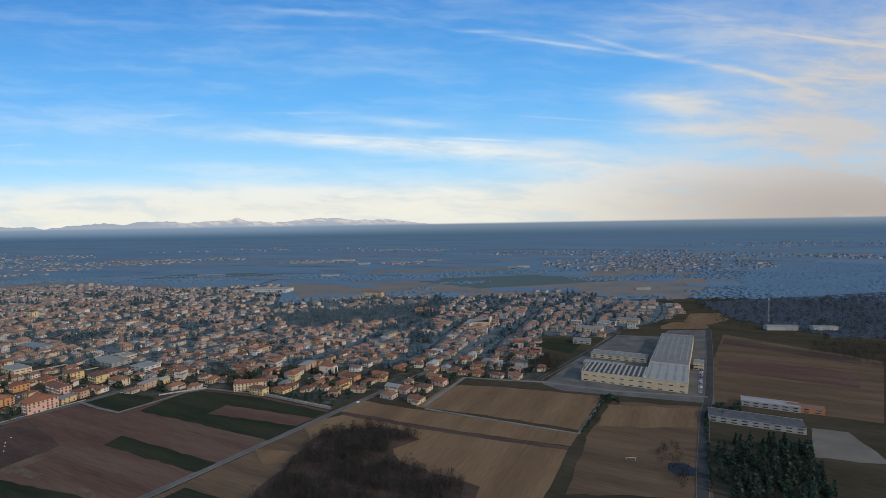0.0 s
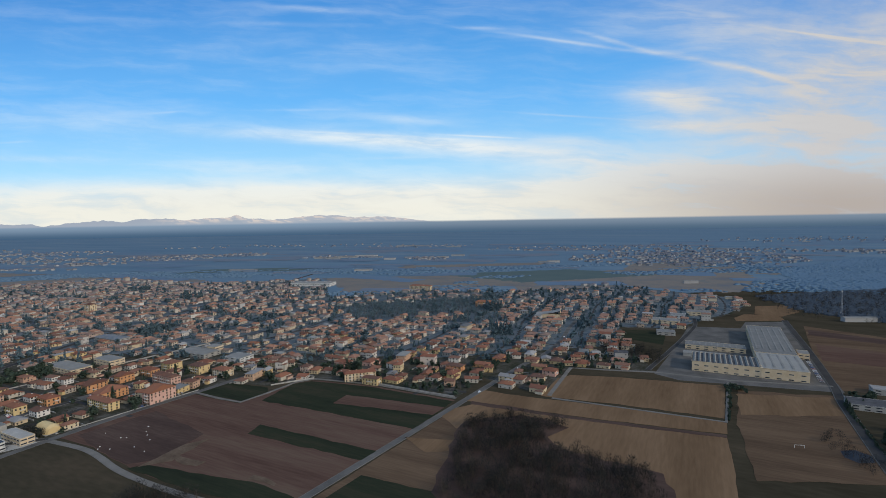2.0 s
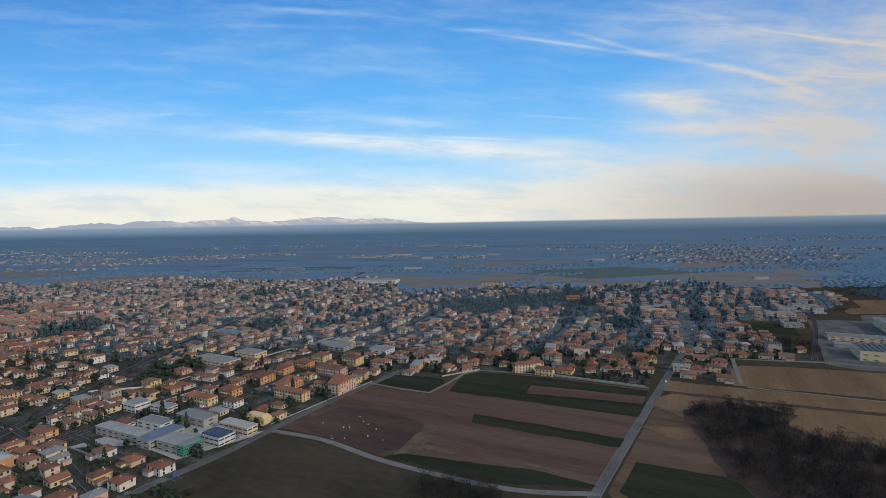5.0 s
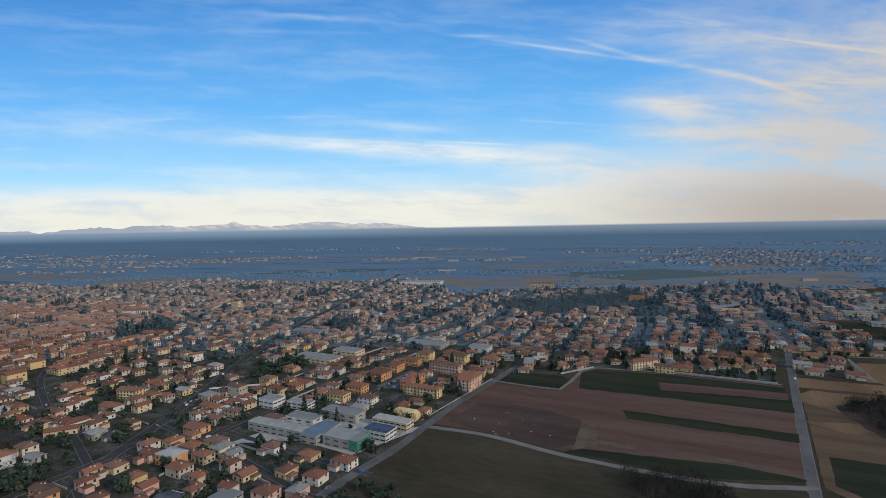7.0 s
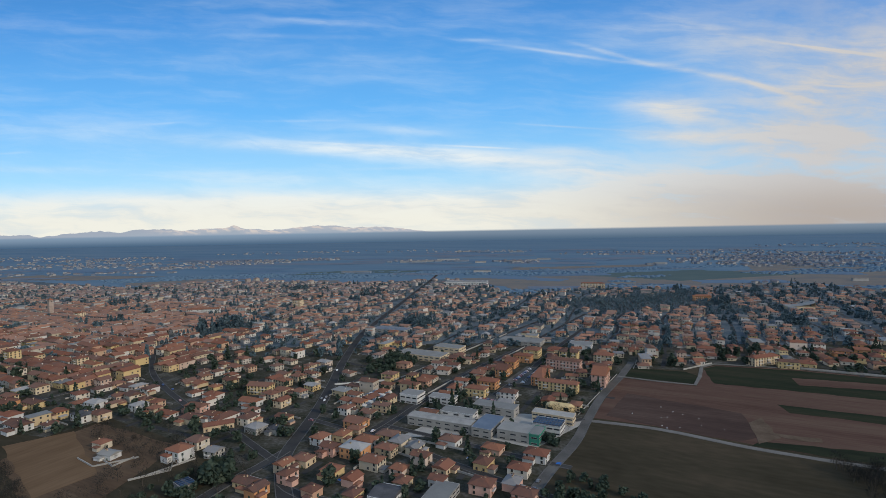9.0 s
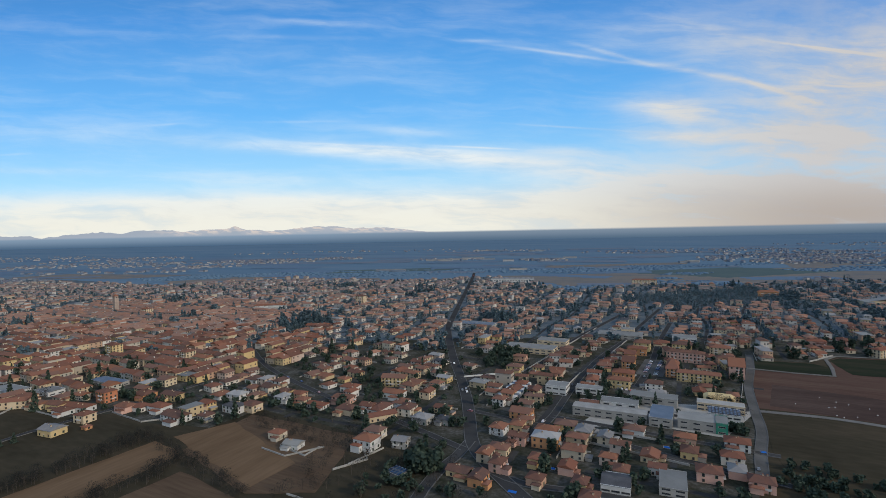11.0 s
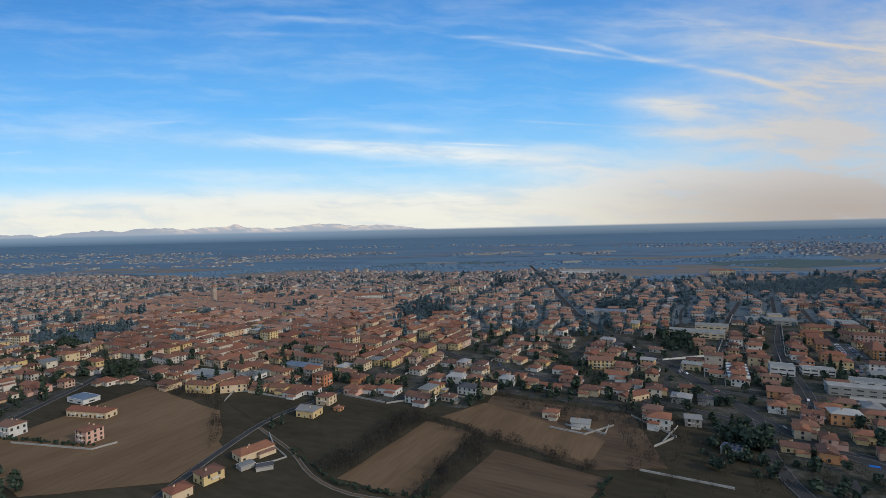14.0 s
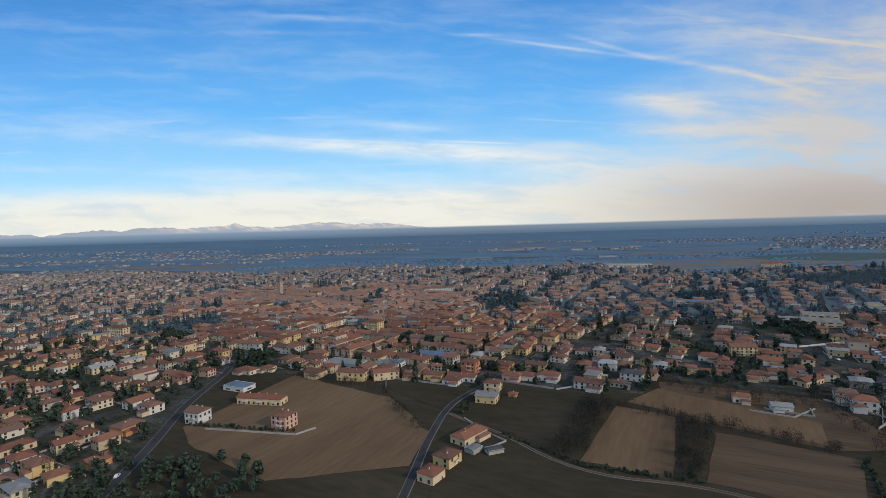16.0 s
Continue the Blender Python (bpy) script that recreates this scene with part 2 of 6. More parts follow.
WHITE = material("white_render", [(0.4399, 0.4315, 0.4061), (0.5414, 0.533, 0.5076)], 0.3, 0.9)
GREEN_CLAD = material("green_cladding", [(0.03, 0.16, 0.11), (0.05, 0.22, 0.15)], 0.4, 0.5)
BRICK_RED = material("red_brick_face", [(0.38, 0.15, 0.08), (0.46, 0.20, 0.11)], 0.6, 0.9)
CONCRETE = material("weathered_concrete", [(0.216, 0.207, 0.189), (0.297, 0.2835, 0.2565), (0.378, 0.36, 0.324)], 0.25, 0.9, bump=0.2, spread=0.3)
SHEET = material("pale_metal_roof", [(0.129, 0.126, 0.1176), (0.1892, 0.1848, 0.1696), (0.258, 0.2478, 0.224)], 0.2, 0.8, spread=0.55, spec=0.05)
SHEET_BLUE = material("blue_grey_metal_roof", [(0.095, 0.125, 0.165), (0.135, 0.165, 0.205)], 0.2, 0.7, spec=0.05)
SHEET_DARK = material("dark_grey_roof", [(0.055, 0.055, 0.058), (0.095, 0.095, 0.098)], 0.25, 0.7)
GLASS = material("dark_window_glass", [(0.02, 0.024, 0.03), (0.05, 0.055, 0.06)], 0.5, 0.15, spread=0.5, spec=0.6)
SHUTTER = material("painted_shutter", [(0.10, 0.06, 0.035), (0.05, 0.11, 0.07), (0.22, 0.13, 0.07)], 0.5, 0.8, spread=0.8)
PANEL = material("solar_panel", [(0.012, 0.017, 0.04), (0.02, 0.03, 0.06)], 0.5, 0.2, spec=0.6)
ASPHALT = material("worn_asphalt", [(0.070, 0.067, 0.062), (0.098, 0.093, 0.085), (0.132, 0.124, 0.112)], 0.08, 0.9, fine=14)
ASPHALT_DARK = material("dark_asphalt", [(0.036, 0.0351, 0.0342), (0.0594, 0.0576, 0.0549)], 0.08, 0.9, fine=14)
PALE_ROAD = material("pale_dusty_track", [(0.1144, 0.1056, 0.0924), (0.176, 0.1628, 0.1452)], 0.1, 0.95, fine=12)
KERB = material("kerb_stone", [(0.085, 0.083, 0.078), (0.125, 0.12, 0.115)], 0.4, 0.9)
GRAVEL = material("pale_gravel_yard", [(0.10, 0.088, 0.072), (0.155, 0.135, 0.11)], 0.06, 0.95, fine=14)
SOIL = material("brown_soil", [(0.06963, 0.04613, 0.03046), (0.09577, 0.06354, 0.0409), (0.1262, 0.08442, 0.05396)], 0.02, 0.95, bump=0.5, fine=11, stretch=(0.35, 4.0, 1), speckle=0.45)
SOIL_RED = material("reddish_soil", [(0.06869, 0.03988, 0.03091), (0.09273, 0.05629, 0.04255), (0.1133, 0.07556, 0.05495)], 0.018, 0.95, bump=0.5, fine=11, stretch=(0.35, 4.0, 1), speckle=0.45)
SOIL_DARK = material("dark_ploughed_soil", [(0.050, 0.034, 0.029), (0.066, 0.044, 0.036), (0.088, 0.060, 0.048)], 0.03, 0.95, bump=0.6, fine=9, stretch=(0.5, 3.0, 1), speckle=0.4)
SOIL_TAN = material("tan_stubble", [(0.1054, 0.06588, 0.03788), (0.1391, 0.08812, 0.05106), (0.1728, 0.1112, 0.06588)], 0.018, 0.95, bump=0.4, fine=11, stretch=(3.0, 0.4, 1), speckle=0.4)
SOIL_PALE = material("pale_bare_patch", [(0.07948, 0.05635, 0.03974), (0.1084, 0.07803, 0.05563), (0.1445, 0.1084, 0.07803)], 0.12, 0.95, fine=8)
CROP = material("winter_wheat", [(0.01814, 0.02229, 0.01511), (0.02556, 0.02995, 0.0187), (0.03958, 0.03623, 0.02375)], 0.03, 0.95, bump=0.4, fine=9, stretch=(0.4, 3.0, 1), speckle=0.4)
GRASS = material("rough_winter_grass", [(0.03317, 0.02777, 0.01816), (0.04581, 0.03857, 0.02528), (0.06477, 0.05015, 0.03317)], 0.022, 0.95, bump=0.4, fine=10, stretch=(0.6, 1.8, 1), speckle=0.45)
TOWN = material("gardens_and_yards", [(0.0243, 0.027, 0.018), (0.0414, 0.0405, 0.0288), (0.063, 0.0585, 0.0468), (0.1008, 0.0945, 0.0846)], 0.09, 0.95, fine=7, speckle=0.5)
# Haze over the far plain is put into this blue base colour.
PLAIN_HAZED = material("hazed_wooded_plain", [(0.08, 0.1339, 0.184), (0.098, 0.1533, 0.2006), (0.11, 0.163, 0.2079), (0.136, 0.1746, 0.2042)], 0.0036, 0.95, fine=5, stretch=(0.30, 2.6, 1), speckle=0.35)
LEAF = material("dark_evergreen_foliage", [(0.026, 0.040, 0.032), (0.042, 0.060, 0.045), (0.064, 0.080, 0.056)], 0.8, 0.9, spread=0.6)
# Roof and wall copies for the outer town, paler with haze painted in.
ROOF_HAZED = material("hazed_tiles", [(0.208, 0.1317, 0.1022), (0.2756, 0.1411, 0.09594), (0.1872, 0.1364, 0.113), (0.3224, 0.1619, 0.1037), (0.234, 0.1458, 0.1099), (0.26, 0.1458, 0.1053)], 0.35, 0.9, bump=0.4, spread=0.8, fine=9)
ROOF_FAR_HAZED = material("far_hazed_tiles", [(0.1815, 0.1423, 0.1335), (0.2365, 0.1531, 0.1255), (0.1595, 0.1423, 0.1417), (0.264, 0.1703, 0.1296)], 0.35, 0.9, spread=0.8)
WALL_HAZED = material("hazed_plaster", [(0.2981, 0.2851, 0.2657), (0.4173, 0.3469, 0.248), (0.4272, 0.4087, 0.372), (0.3378, 0.2376, 0.1904), (0.3974, 0.3374, 0.248), (0.4968, 0.4752, 0.4339), (0.2484, 0.2471, 0.2391)], 0.25, 0.9, spread=0.92, speckle=0.1)
WALL_FAR_HAZED = material("far_hazed_plaster", [(0.2171, 0.2228, 0.2264), (0.3309, 0.2871, 0.231), (0.3412, 0.3267, 0.3003), (0.2688, 0.2178, 0.1848), (0.4136, 0.3861, 0.3465)], 0.25, 0.9, spread=0.92, speckle=0.1)
# Foliage of the outer town, blued and lightened to stand for haze.
LEAF_HAZED = material("hazed_foliage", [(0.0572, 0.0946, 0.1144), (0.0792, 0.1188, 0.1364), (0.1056, 0.1408, 0.1518)], 0.8, 0.9, spread=0.6)
# Bare wood to the east, its twig colour shifted to blue for haze.
WOOD_HAZED = material("hazed_wood_crowns", [(0.044, 0.056, 0.070), (0.052, 0.064, 0.078), (0.064, 0.076, 0.088)], 0.05, 0.95, spread=0.6)
# Ground beyond the near streets; haze is part of its colour.
TOWN_HAZED = material("hazed_gardens_and_yards", [(0.05174, 0.07392, 0.0884), (0.07392, 0.09425, 0.1064), (0.09979, 0.1146, 0.1209), (0.146, 0.1534, 0.1533)], 0.07, 0.95, fine=7, speckle=0.45)
# Distant fields and meadows, greyed in colour to imitate haze.
FALLOW_HAZED = material("hazed_fallow_land", [(0.1188, 0.1253, 0.1339), (0.1469, 0.1361, 0.1253), (0.1706, 0.149, 0.1274), (0.1231, 0.1318, 0.1318)], 0.02, 0.95, fine=9)
MEADOW_HAZED = material("hazed_meadow", [(0.0738, 0.1033, 0.103), (0.08708, 0.1144, 0.1096)], 0.02, 0.95, fine=9)
RIDGED = material("ridged_roof_light", [(0.171, 0.1672, 0.1537), (0.234, 0.2288, 0.21)], 0.2, 0.85)
# Village walls and roofs: haze painted in as blue-grey.
VILLAGE_HAZED = material("hazed_village_plaster", [(0.1458, 0.1836, 0.2322), (0.189, 0.2138, 0.243), (0.2538, 0.2506, 0.243), (0.324, 0.3186, 0.3078)], 0.25, 0.9, spread=0.9)
VILLAGE_ROOF_HAZED = material("hazed_village_tiles", [(0.098, 0.125, 0.165), (0.135, 0.130, 0.148), (0.155, 0.138, 0.138)], 0.35, 0.9, spread=0.8)
TWIG = material("bare_winter_twigs", [(0.018, 0.020, 0.019), (0.026, 0.027, 0.025), (0.038, 0.037, 0.033)], 0.5, 0.95, spread=0.6)
BARK = material("grey_brown_bark", [(0.055, 0.044, 0.035), (0.09, 0.075, 0.06)], 2.0, 0.95)
# Far woods, with distance haze mixed into their colour.
FAR_LEAF_HAZED = material("far_hazed_wood", [(0.08316, 0.1361, 0.1894), (0.09324, 0.1487, 0.2029), (0.1058, 0.1613, 0.2176)], 0.01, 0.95, spread=0.4)
METAL = material("galvanised_steel", [(0.35, 0.36, 0.37), (0.45, 0.46, 0.47)], 1.0, 0.5, metal=0.7)
PLASTIC = material("white_bale_wrap", [(0.70, 0.70, 0.68), (0.82, 0.82, 0.80)], 1.0, 0.5)
BLUE = material("blue_tarpaulin", [(0.02, 0.10, 0.34), (0.03, 0.15, 0.45)], 0.5, 0.6)
WATER = material("dark_pond_water", [(0.010, 0.014, 0.022), (0.016, 0.020, 0.028)], 0.2, 0.5, spec=0.1)
RUBBER = material("black_rubber", [(0.015, 0.015, 0.015), (0.025, 0.025, 0.025)], 1.0, 0.8)
PAINT = material("car_paint", [(0.60, 0.60, 0.60), (0.04, 0.04, 0.045), (0.30, 0.31, 0.32), (0.30, 0.03, 0.025), (0.75, 0.75, 0.74), (0.04, 0.07, 0.16)], 0.01, 0.3, spread=1.0, spec=0.5, speckle=0.0)
LINE = material("white_road_paint", [(0.55, 0.55, 0.53), (0.70, 0.70, 0.68)], 0.5, 0.8)


# ---- building blocks ----
class Soup:
    """Gathers faces for one mesh."""

    def __init__(self, *mats):
        self.v, self.f, self.m, self.mats = [], [], [], list(mats)

    def slot(self, mat):
        if mat not in self.mats:
            self.mats.append(mat)
        return self.mats.index(mat)

    def add(self, verts, faces, mat):
        k, s = len(self.v), self.slot(mat)
        self.v += verts
        for f in faces:
            self.f.append([i + k for i in f])
            self.m.append(s)

    def box(self, at, size, ang, mat, bottom=False):
        (x, y, z), (w, d, h) = at, size
        c, s = math.cos(ang), math.sin(ang)
        v = [(x + c * a * w / 2 - s * b * d / 2, y + s * a * w / 2 + c * b * d / 2, z + t * h) for t in (0, 1) for a, b in ((-1, -1), (1, -1), (1, 1), (-1, 1))]
        f = [(4, 5, 6, 7), (0, 1, 5, 4), (1, 2, 6, 5), (2, 3, 7, 6), (3, 0, 4, 7)] + ([(3, 2, 1, 0)] if bottom else [])
        self.add(v, f, mat)

    def roof(self, at, size, ang, rise, hip, mat, over=0.35, thick=0.12):
        """A pitched roof over a w x d plan, ridge along w. hip: how far the ridge's ends are drawn in, as a share of d/2 (0: gables)."""
        (x, y, z), (w, d) = at, size
        w, d = w + 2 * over, d + 2 * over
        c, s = math.cos(ang), math.sin(ang)
        r = max(0.02, w / 2 - hip * d / 2)
        p = [(-w / 2, -d / 2, 0), (w / 2, -d / 2, 0), (w / 2, d / 2, 0), (-w / 2, d / 2, 0)]
        p = p + [(a, b, thick) for a, b, _ in p] + [(-r, 0, rise + thick), (r, 0, rise + thick)]
        f = [(3, 2, 1, 0), (0, 1, 5, 4), (1, 2, 6, 5), (2, 3, 7, 6), (3, 0, 4, 7), (4, 5, 9, 8), (6, 7, 8, 9), (5, 6, 9), (7, 4, 8)]
        self.add([(x + c * a - s * b, y + s * a + c * b, z + t) for a, b, t in p], f, mat)

    def mesh(self, name):
        me = bpy.data.meshes.new(name)
        me.from_pydata(self.v, [], self.f)
        for m in self.mats:
            me.materials.append(m)
        if len(self.mats) > 1:
            me.polygons.foreach_set("material_index", self.m)
        return me


def part(name, soup, parent, label="", at=None, ang=0.0):
    """Links a soup, or a mesh, as ONE object under a thing or under a part."""
    ob = new(name, soup.mesh(name) if isinstance(soup, Soup) else soup)
    ob.parent = parent
    if at is not None:
        ob.location, ob.rotation_euler = at, (0, 0, ang)
    if label:
        tagged(ob, label)
    return ob


def thing(name, x, y, ang, label, category, group="", z=0.0):
    ob = new(name)
    ob.empty_display_size = 0.5
    ob.location, ob.rotation_euler = (x, y, z), (0, 0, ang)
    return tagged(ob, label, category, group)


def inside(poly, x, y):
    n, hit = len(poly), False
    for i in range(n):
        (a, b), (c, d) = poly[i], poly[i - 1]
        if (b > y) != (d > y) and x < (c - a) * (y - b) / (d - b) + a:
            hit = not hit
    return hit


def off_line(pts, x, y):
    """The distance from a place to a line of several stretches."""
    best = 1e9
    for (a, b), (c, d) in zip(pts, pts[1:]):
        l2 = (c - a) ** 2 + (d - b) ** 2
        k = max(0, min(1, ((x - a) * (c - a) + (y - b) * (d - b)) / l2))
        best = min(best, math.hypot(x - a - k * (c - a), y - b - k * (d - b)))
    return best
STONE = material("tan_stone_and_brick", [(0.24, 0.19, 0.16), (0.31, 0.245, 0.20), (0.37, 0.30, 0.25)], 0.4, 0.9)

# ---- ground, fields and roads ----
from mathutils import geometry

GRID = radians(-27.0)                    # the town's street grid
ground_mesh = bpy.data.meshes.new("ground")
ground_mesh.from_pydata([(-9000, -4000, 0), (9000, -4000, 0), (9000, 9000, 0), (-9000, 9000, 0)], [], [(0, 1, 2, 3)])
ground_mesh.materials.append(PLAIN_HAZED)
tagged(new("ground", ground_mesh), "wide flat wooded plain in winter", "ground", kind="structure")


def sheet(name, pts, z, mat, label, category="field", edge=0.05, wander=0.0):
    """A flat piece of land with a low edge; wander: how far its outline strays from straight."""
    out = []
    if sum(a[0] * b[1] - b[0] * a[1] for a, b in zip(pts, pts[1:] + pts[:1])) < 0:
        pts = pts[::-1]
    for (a, b), (c, d) in zip(pts, pts[1:] + pts[:1]):
        n = max(1, int(math.hypot(c - a, d - b) / 6)) if wander else 1
        for i in range(n):
            k = i / n
            x, y = a + (c - a) * k, b + (d - b) * k
            q = wander * noise.noise((x * 0.13, y * 0.13, z * 9)) if wander else 0
            out.append((x + q, y + q * 0.7))
    n = len(out)
    me = bpy.data.meshes.new(name)
    bm = bmesh.new()
    top = [bm.verts.new((x, y, z)) for x, y in out]
    low = [bm.verts.new((x, y, z - edge)) for x, y in out]
    for tri in geometry.tessellate_polygon([[Vector((x, y, 0)) for x, y in out]]):
        p, q, r = (out[i] for i in tri)
        up = (q[0] - p[0]) * (r[1] - p[1]) - (q[1] - p[1]) * (r[0] - p[0])
        if abs(up) > 1e-6:
            bm.faces.new([top[i] for i in (tri if up > 0 else tri[::-1])])
    for i in range(n):
        bm.faces.new((low[i], low[(i + 1) % n], top[(i + 1) % n], top[i]))
    bm.to_mesh(me)
    bm.free()
    me.materials.append(mat)
    return tagged(new(name, me), label, category, kind="structure")


TOWN_EDGE = [(-54, 346), (-16, 309), (12, 367), (68, 353), (80, 420), (96, 500), (150, 490), (190, 525), (240, 560), (300, 620), (311, 678), (206, 808), (-13, 765), (-119, 799),
             (-250, 735), (-330, 990), (-547, 941), (-796, 1039), (-960, 940), (-1250, 1100), (-1750, 1250), (-1900, 300), (-950, 110), (-745, 160),
             (-741, 204), (-750, 247), (-752, 293), (-714, 292), (-662, 278), (-628, 262), (-601, 268), (-582, 254), (-545, 246), (-530, 269), (-474, 236),
             (-458, 236), (-446, 205), (-454, 120), (-371, 120), (-314, 207), (-286, 256), (-246, 324), (-235, 346), (-200, 336), (-173, 350), (-131, 337), (-74, 307)]
sheet("town_ground", TOWN_EDGE, 0.06, TOWN, "gardens, yards and lawns between the houses", "ground")
# The outer sheet has the haze-tinted ground colour.
sheet("town_ground_outer", [(-1890, 330), (-1745, 1248), (-1250, 1098), (-960, 938), (-796, 1036), (-547, 938), (-330, 986), (-250, 733), (-119, 796), (-13, 762), (206, 804), (308, 677), (297, 622), (238, 563), (188, 528), (150, 493), (98, 507), (60, 430), (-90, 400), (-200, 420), (-420, 430), (-560, 420), (-700, 440), (-860, 420), (-1100, 380)], 0.09, TOWN_HAZED, "yards and gardens of the outer town", "ground")
OPEN = sheet("ground_fields", [(-1000, -300), (-1000, 420), (60, 420), (170, 720), (420, 740), (700, 420), (700, -300)], 0.04, GRASS, "rough winter grass between the fields", "ground")

# fields by the crossing of the country roads
FIELDS = []


def field(pts, mat, label, z=0.10, wander=1.2):
    FIELDS.append(pts)
    return sheet("field", pts, z + 0.002 * len(FIELDS), mat, label, "field", wander=wander)


field([(-246, 322), (-208, 304), (-185, 340), (-173, 347), (-131, 334), (-75, 304), (-114, 232), (-141, 195), (-171, 198), (-202, 211), (-229, 226), (-257, 246), (-284, 258)], SOIL_RED, "large reddish-brown ploughed field by the road")
field([(-245, 326), (-235, 345), (-200, 333), (-197, 323), (-208, 308)], CROP, "small green field beside the housing blocks")
field([(-186, 339), (-174, 345), (-132, 332), (-76, 302), (-97, 262), (-158, 291), (-196, 308)], CROP, "dark green strip of winter wheat", 0.14)
field([(-144, 316), (-81, 292), (-88, 281), (-149, 302)], SOIL_RED, "bare brown strip within the wheat", 0.18)
field([(-183, 271), (-114, 237), (-118, 227), (-185, 259)], CROP, "narrow green strip in the brown field", 0.14)
field([(-220, 227), (-164, 210), (-139, 196), (-142, 195), (-172, 198), (-202, 211), (-226, 223)], CROP, "green strip of wheat along the track", 0.14)
field([(-276, 260), (-253, 293), (-208, 260), (-218, 231), (-229, 227), (-257, 246)], SOIL_DARK, "dark freshly ploughed soil with white bales", 0.14)
field([(-213, 247), (-202, 254), (-210, 229), (-220, 226)], SOIL_PALE, "pale bare patch of dry earth", 0.18, 4.0)
field([(-211, 238), (-193, 228), (-194, 225), (-211, 232)], SOIL_PALE, "pale streak of dry earth", 0.19, 3.0)
field([(-165, 216), (-152, 209), (-153, 206), (-166, 212)], SOIL_PALE, "pale streak of dry earth", 0.19, 3.0)
field([(-309, 206), (-287, 250), (-257, 238), (-228, 219), (-201, 204), (-171, 191), (-143, 187), (-160, 120), (-330, 120)], GRASS, "dull green meadow south of the track")
field([(-68, 302), (-55, 321), (-42, 313), (-22, 305), (28, 285), (70, 264), (62, 250), (-6, 275), (-62, 301)], SOIL_TAN, "tan stubble strip", 0.12)
field([(-80, 288), (-62, 298), (-6, 271), (60, 247), (46, 216), (22, 170), (-20, 150), (-46, 160), (-60, 236), (-84, 280)], SOIL_TAN, "broad tan stubble field", 0.10)
field([(-64, 302), (-6, 274), (47, 254), (61, 249), (60, 246), (47, 250), (-6, 270), (-66, 297)], SOIL_DARK, "dark ditch line between the stubble fields", 0.14)
field([(-72, 270), (-57, 275), (-36, 279), (-14, 262), (-29, 250), (-26, 236), (-8, 225), (12, 211), (6, 165), (-70, 160), (-86, 200), (-80, 235)], SOIL_DARK, "dark floor of the bare wood", 0.15, 4.0)
field([(-106, 240), (-76, 288), (-62, 292), (-60, 165), (-130, 170), (-138, 190)], SOIL, "brown field beside the road", 0.09)
field([(-132, 192), (-118, 214), (-84, 200), (-84, 168), (-128, 174)], CROP, "dark green strip of wheat beside the road", 0.13)
field([(-102, 252), (-68, 246), (-75, 236), (-91, 235)], SOIL_TAN, "small tan plot", 0.13)
field([(-21, 309), (-3, 343), (8, 350), (41, 343), (101, 322), (72, 270), (28, 290)], SOIL_TAN, "tan ploughed field between hedges and houses", 0.12)
field([(104, 313), (156, 301), (108, 200), (49, 205), (74, 262)], SOIL, "rough brown pasture with a goal frame", 0.10, 3.0)
field([(100, 308), (150, 298), (138, 270), (84, 275)], SOIL_TAN, "worn tan ground", 0.13, 5.0)
field([(276, 495), (346, 392), (242, 273), (168, 310), (212, 395)], SOIL, "brown field beyond the works road", 0.10)
field([(268, 478), (335, 400), (322, 385), (254, 458)], SOIL_DARK, "dark ploughed strip", 0.14)
field([(236, 425), (300, 362), (276, 330), (205, 376)], SOIL_RED, "reddish-brown ploughed strip", 0.14)
field([(67, 350), (78, 335), (166, 306), (213, 396), (273, 516), (232, 518), (210, 489), (165, 502), (109, 413)], ASPHALT, "grey asphalt yard round the factory", 0.06, 0.0)
field([(233, 540), (226, 524), (276, 521), (286, 548), (256, 560)], SOIL_TAN, "bare brown building plot", 0.12)
field([(298, 608), (267, 559), (287, 543), (323, 567), (341, 612)], SOIL_TAN, "bare brown plot by the workshops", 0.12)
field([(82, 457), (95, 492), (134, 482), (108, 430)], CROP, "green sports pitch", 0.12)
field([(-531, 262), (-474, 233), (-480, 186), (-505, 186), (-545, 222)], SOIL, "scrubby brown plot by the houses", 0.08)
# fields between the main road and the western lane
field([(-738, 221), (-714, 288), (-659, 250), (-640, 210), (-645, 184), (-690, 176), (-728, 205)], SOIL_TAN, "wide tan field with wheel marks")
field([(-663, 263), (-661, 276), (-628, 261), (-635, 234)], GRASS, "small green meadow by the houses")
field([(-619, 217), (-602, 265), (-582, 251), (-572, 242), (-598, 194)], GRASS, "greenish fallow plot")
field([(-590, 184), (-562, 232), (-543, 218), (-566, 171)], SOIL_TAN, "narrow tan ploughed plot")
field([(-557, 169), (-536, 203), (-502, 180), (-526, 150)], SOIL, "brown ploughed plot")
field([(-556, 236), (-536, 252), (-494, 208), (-505, 190)], SOIL_TAN, "long tan plot between scrub strips", 0.13)
field([(-612, 206), (-599, 189), (-584, 177), (-558, 169), (-520, 145), (-560, 110), (-640, 120), (-636, 200)], GRASS, "rough meadow below the lane", 0.08)
field([(-700, 175), (-645, 182), (-640, 120), (-720, 110)], GRASS, "pale rough meadow", 0.08)

ROADS = []


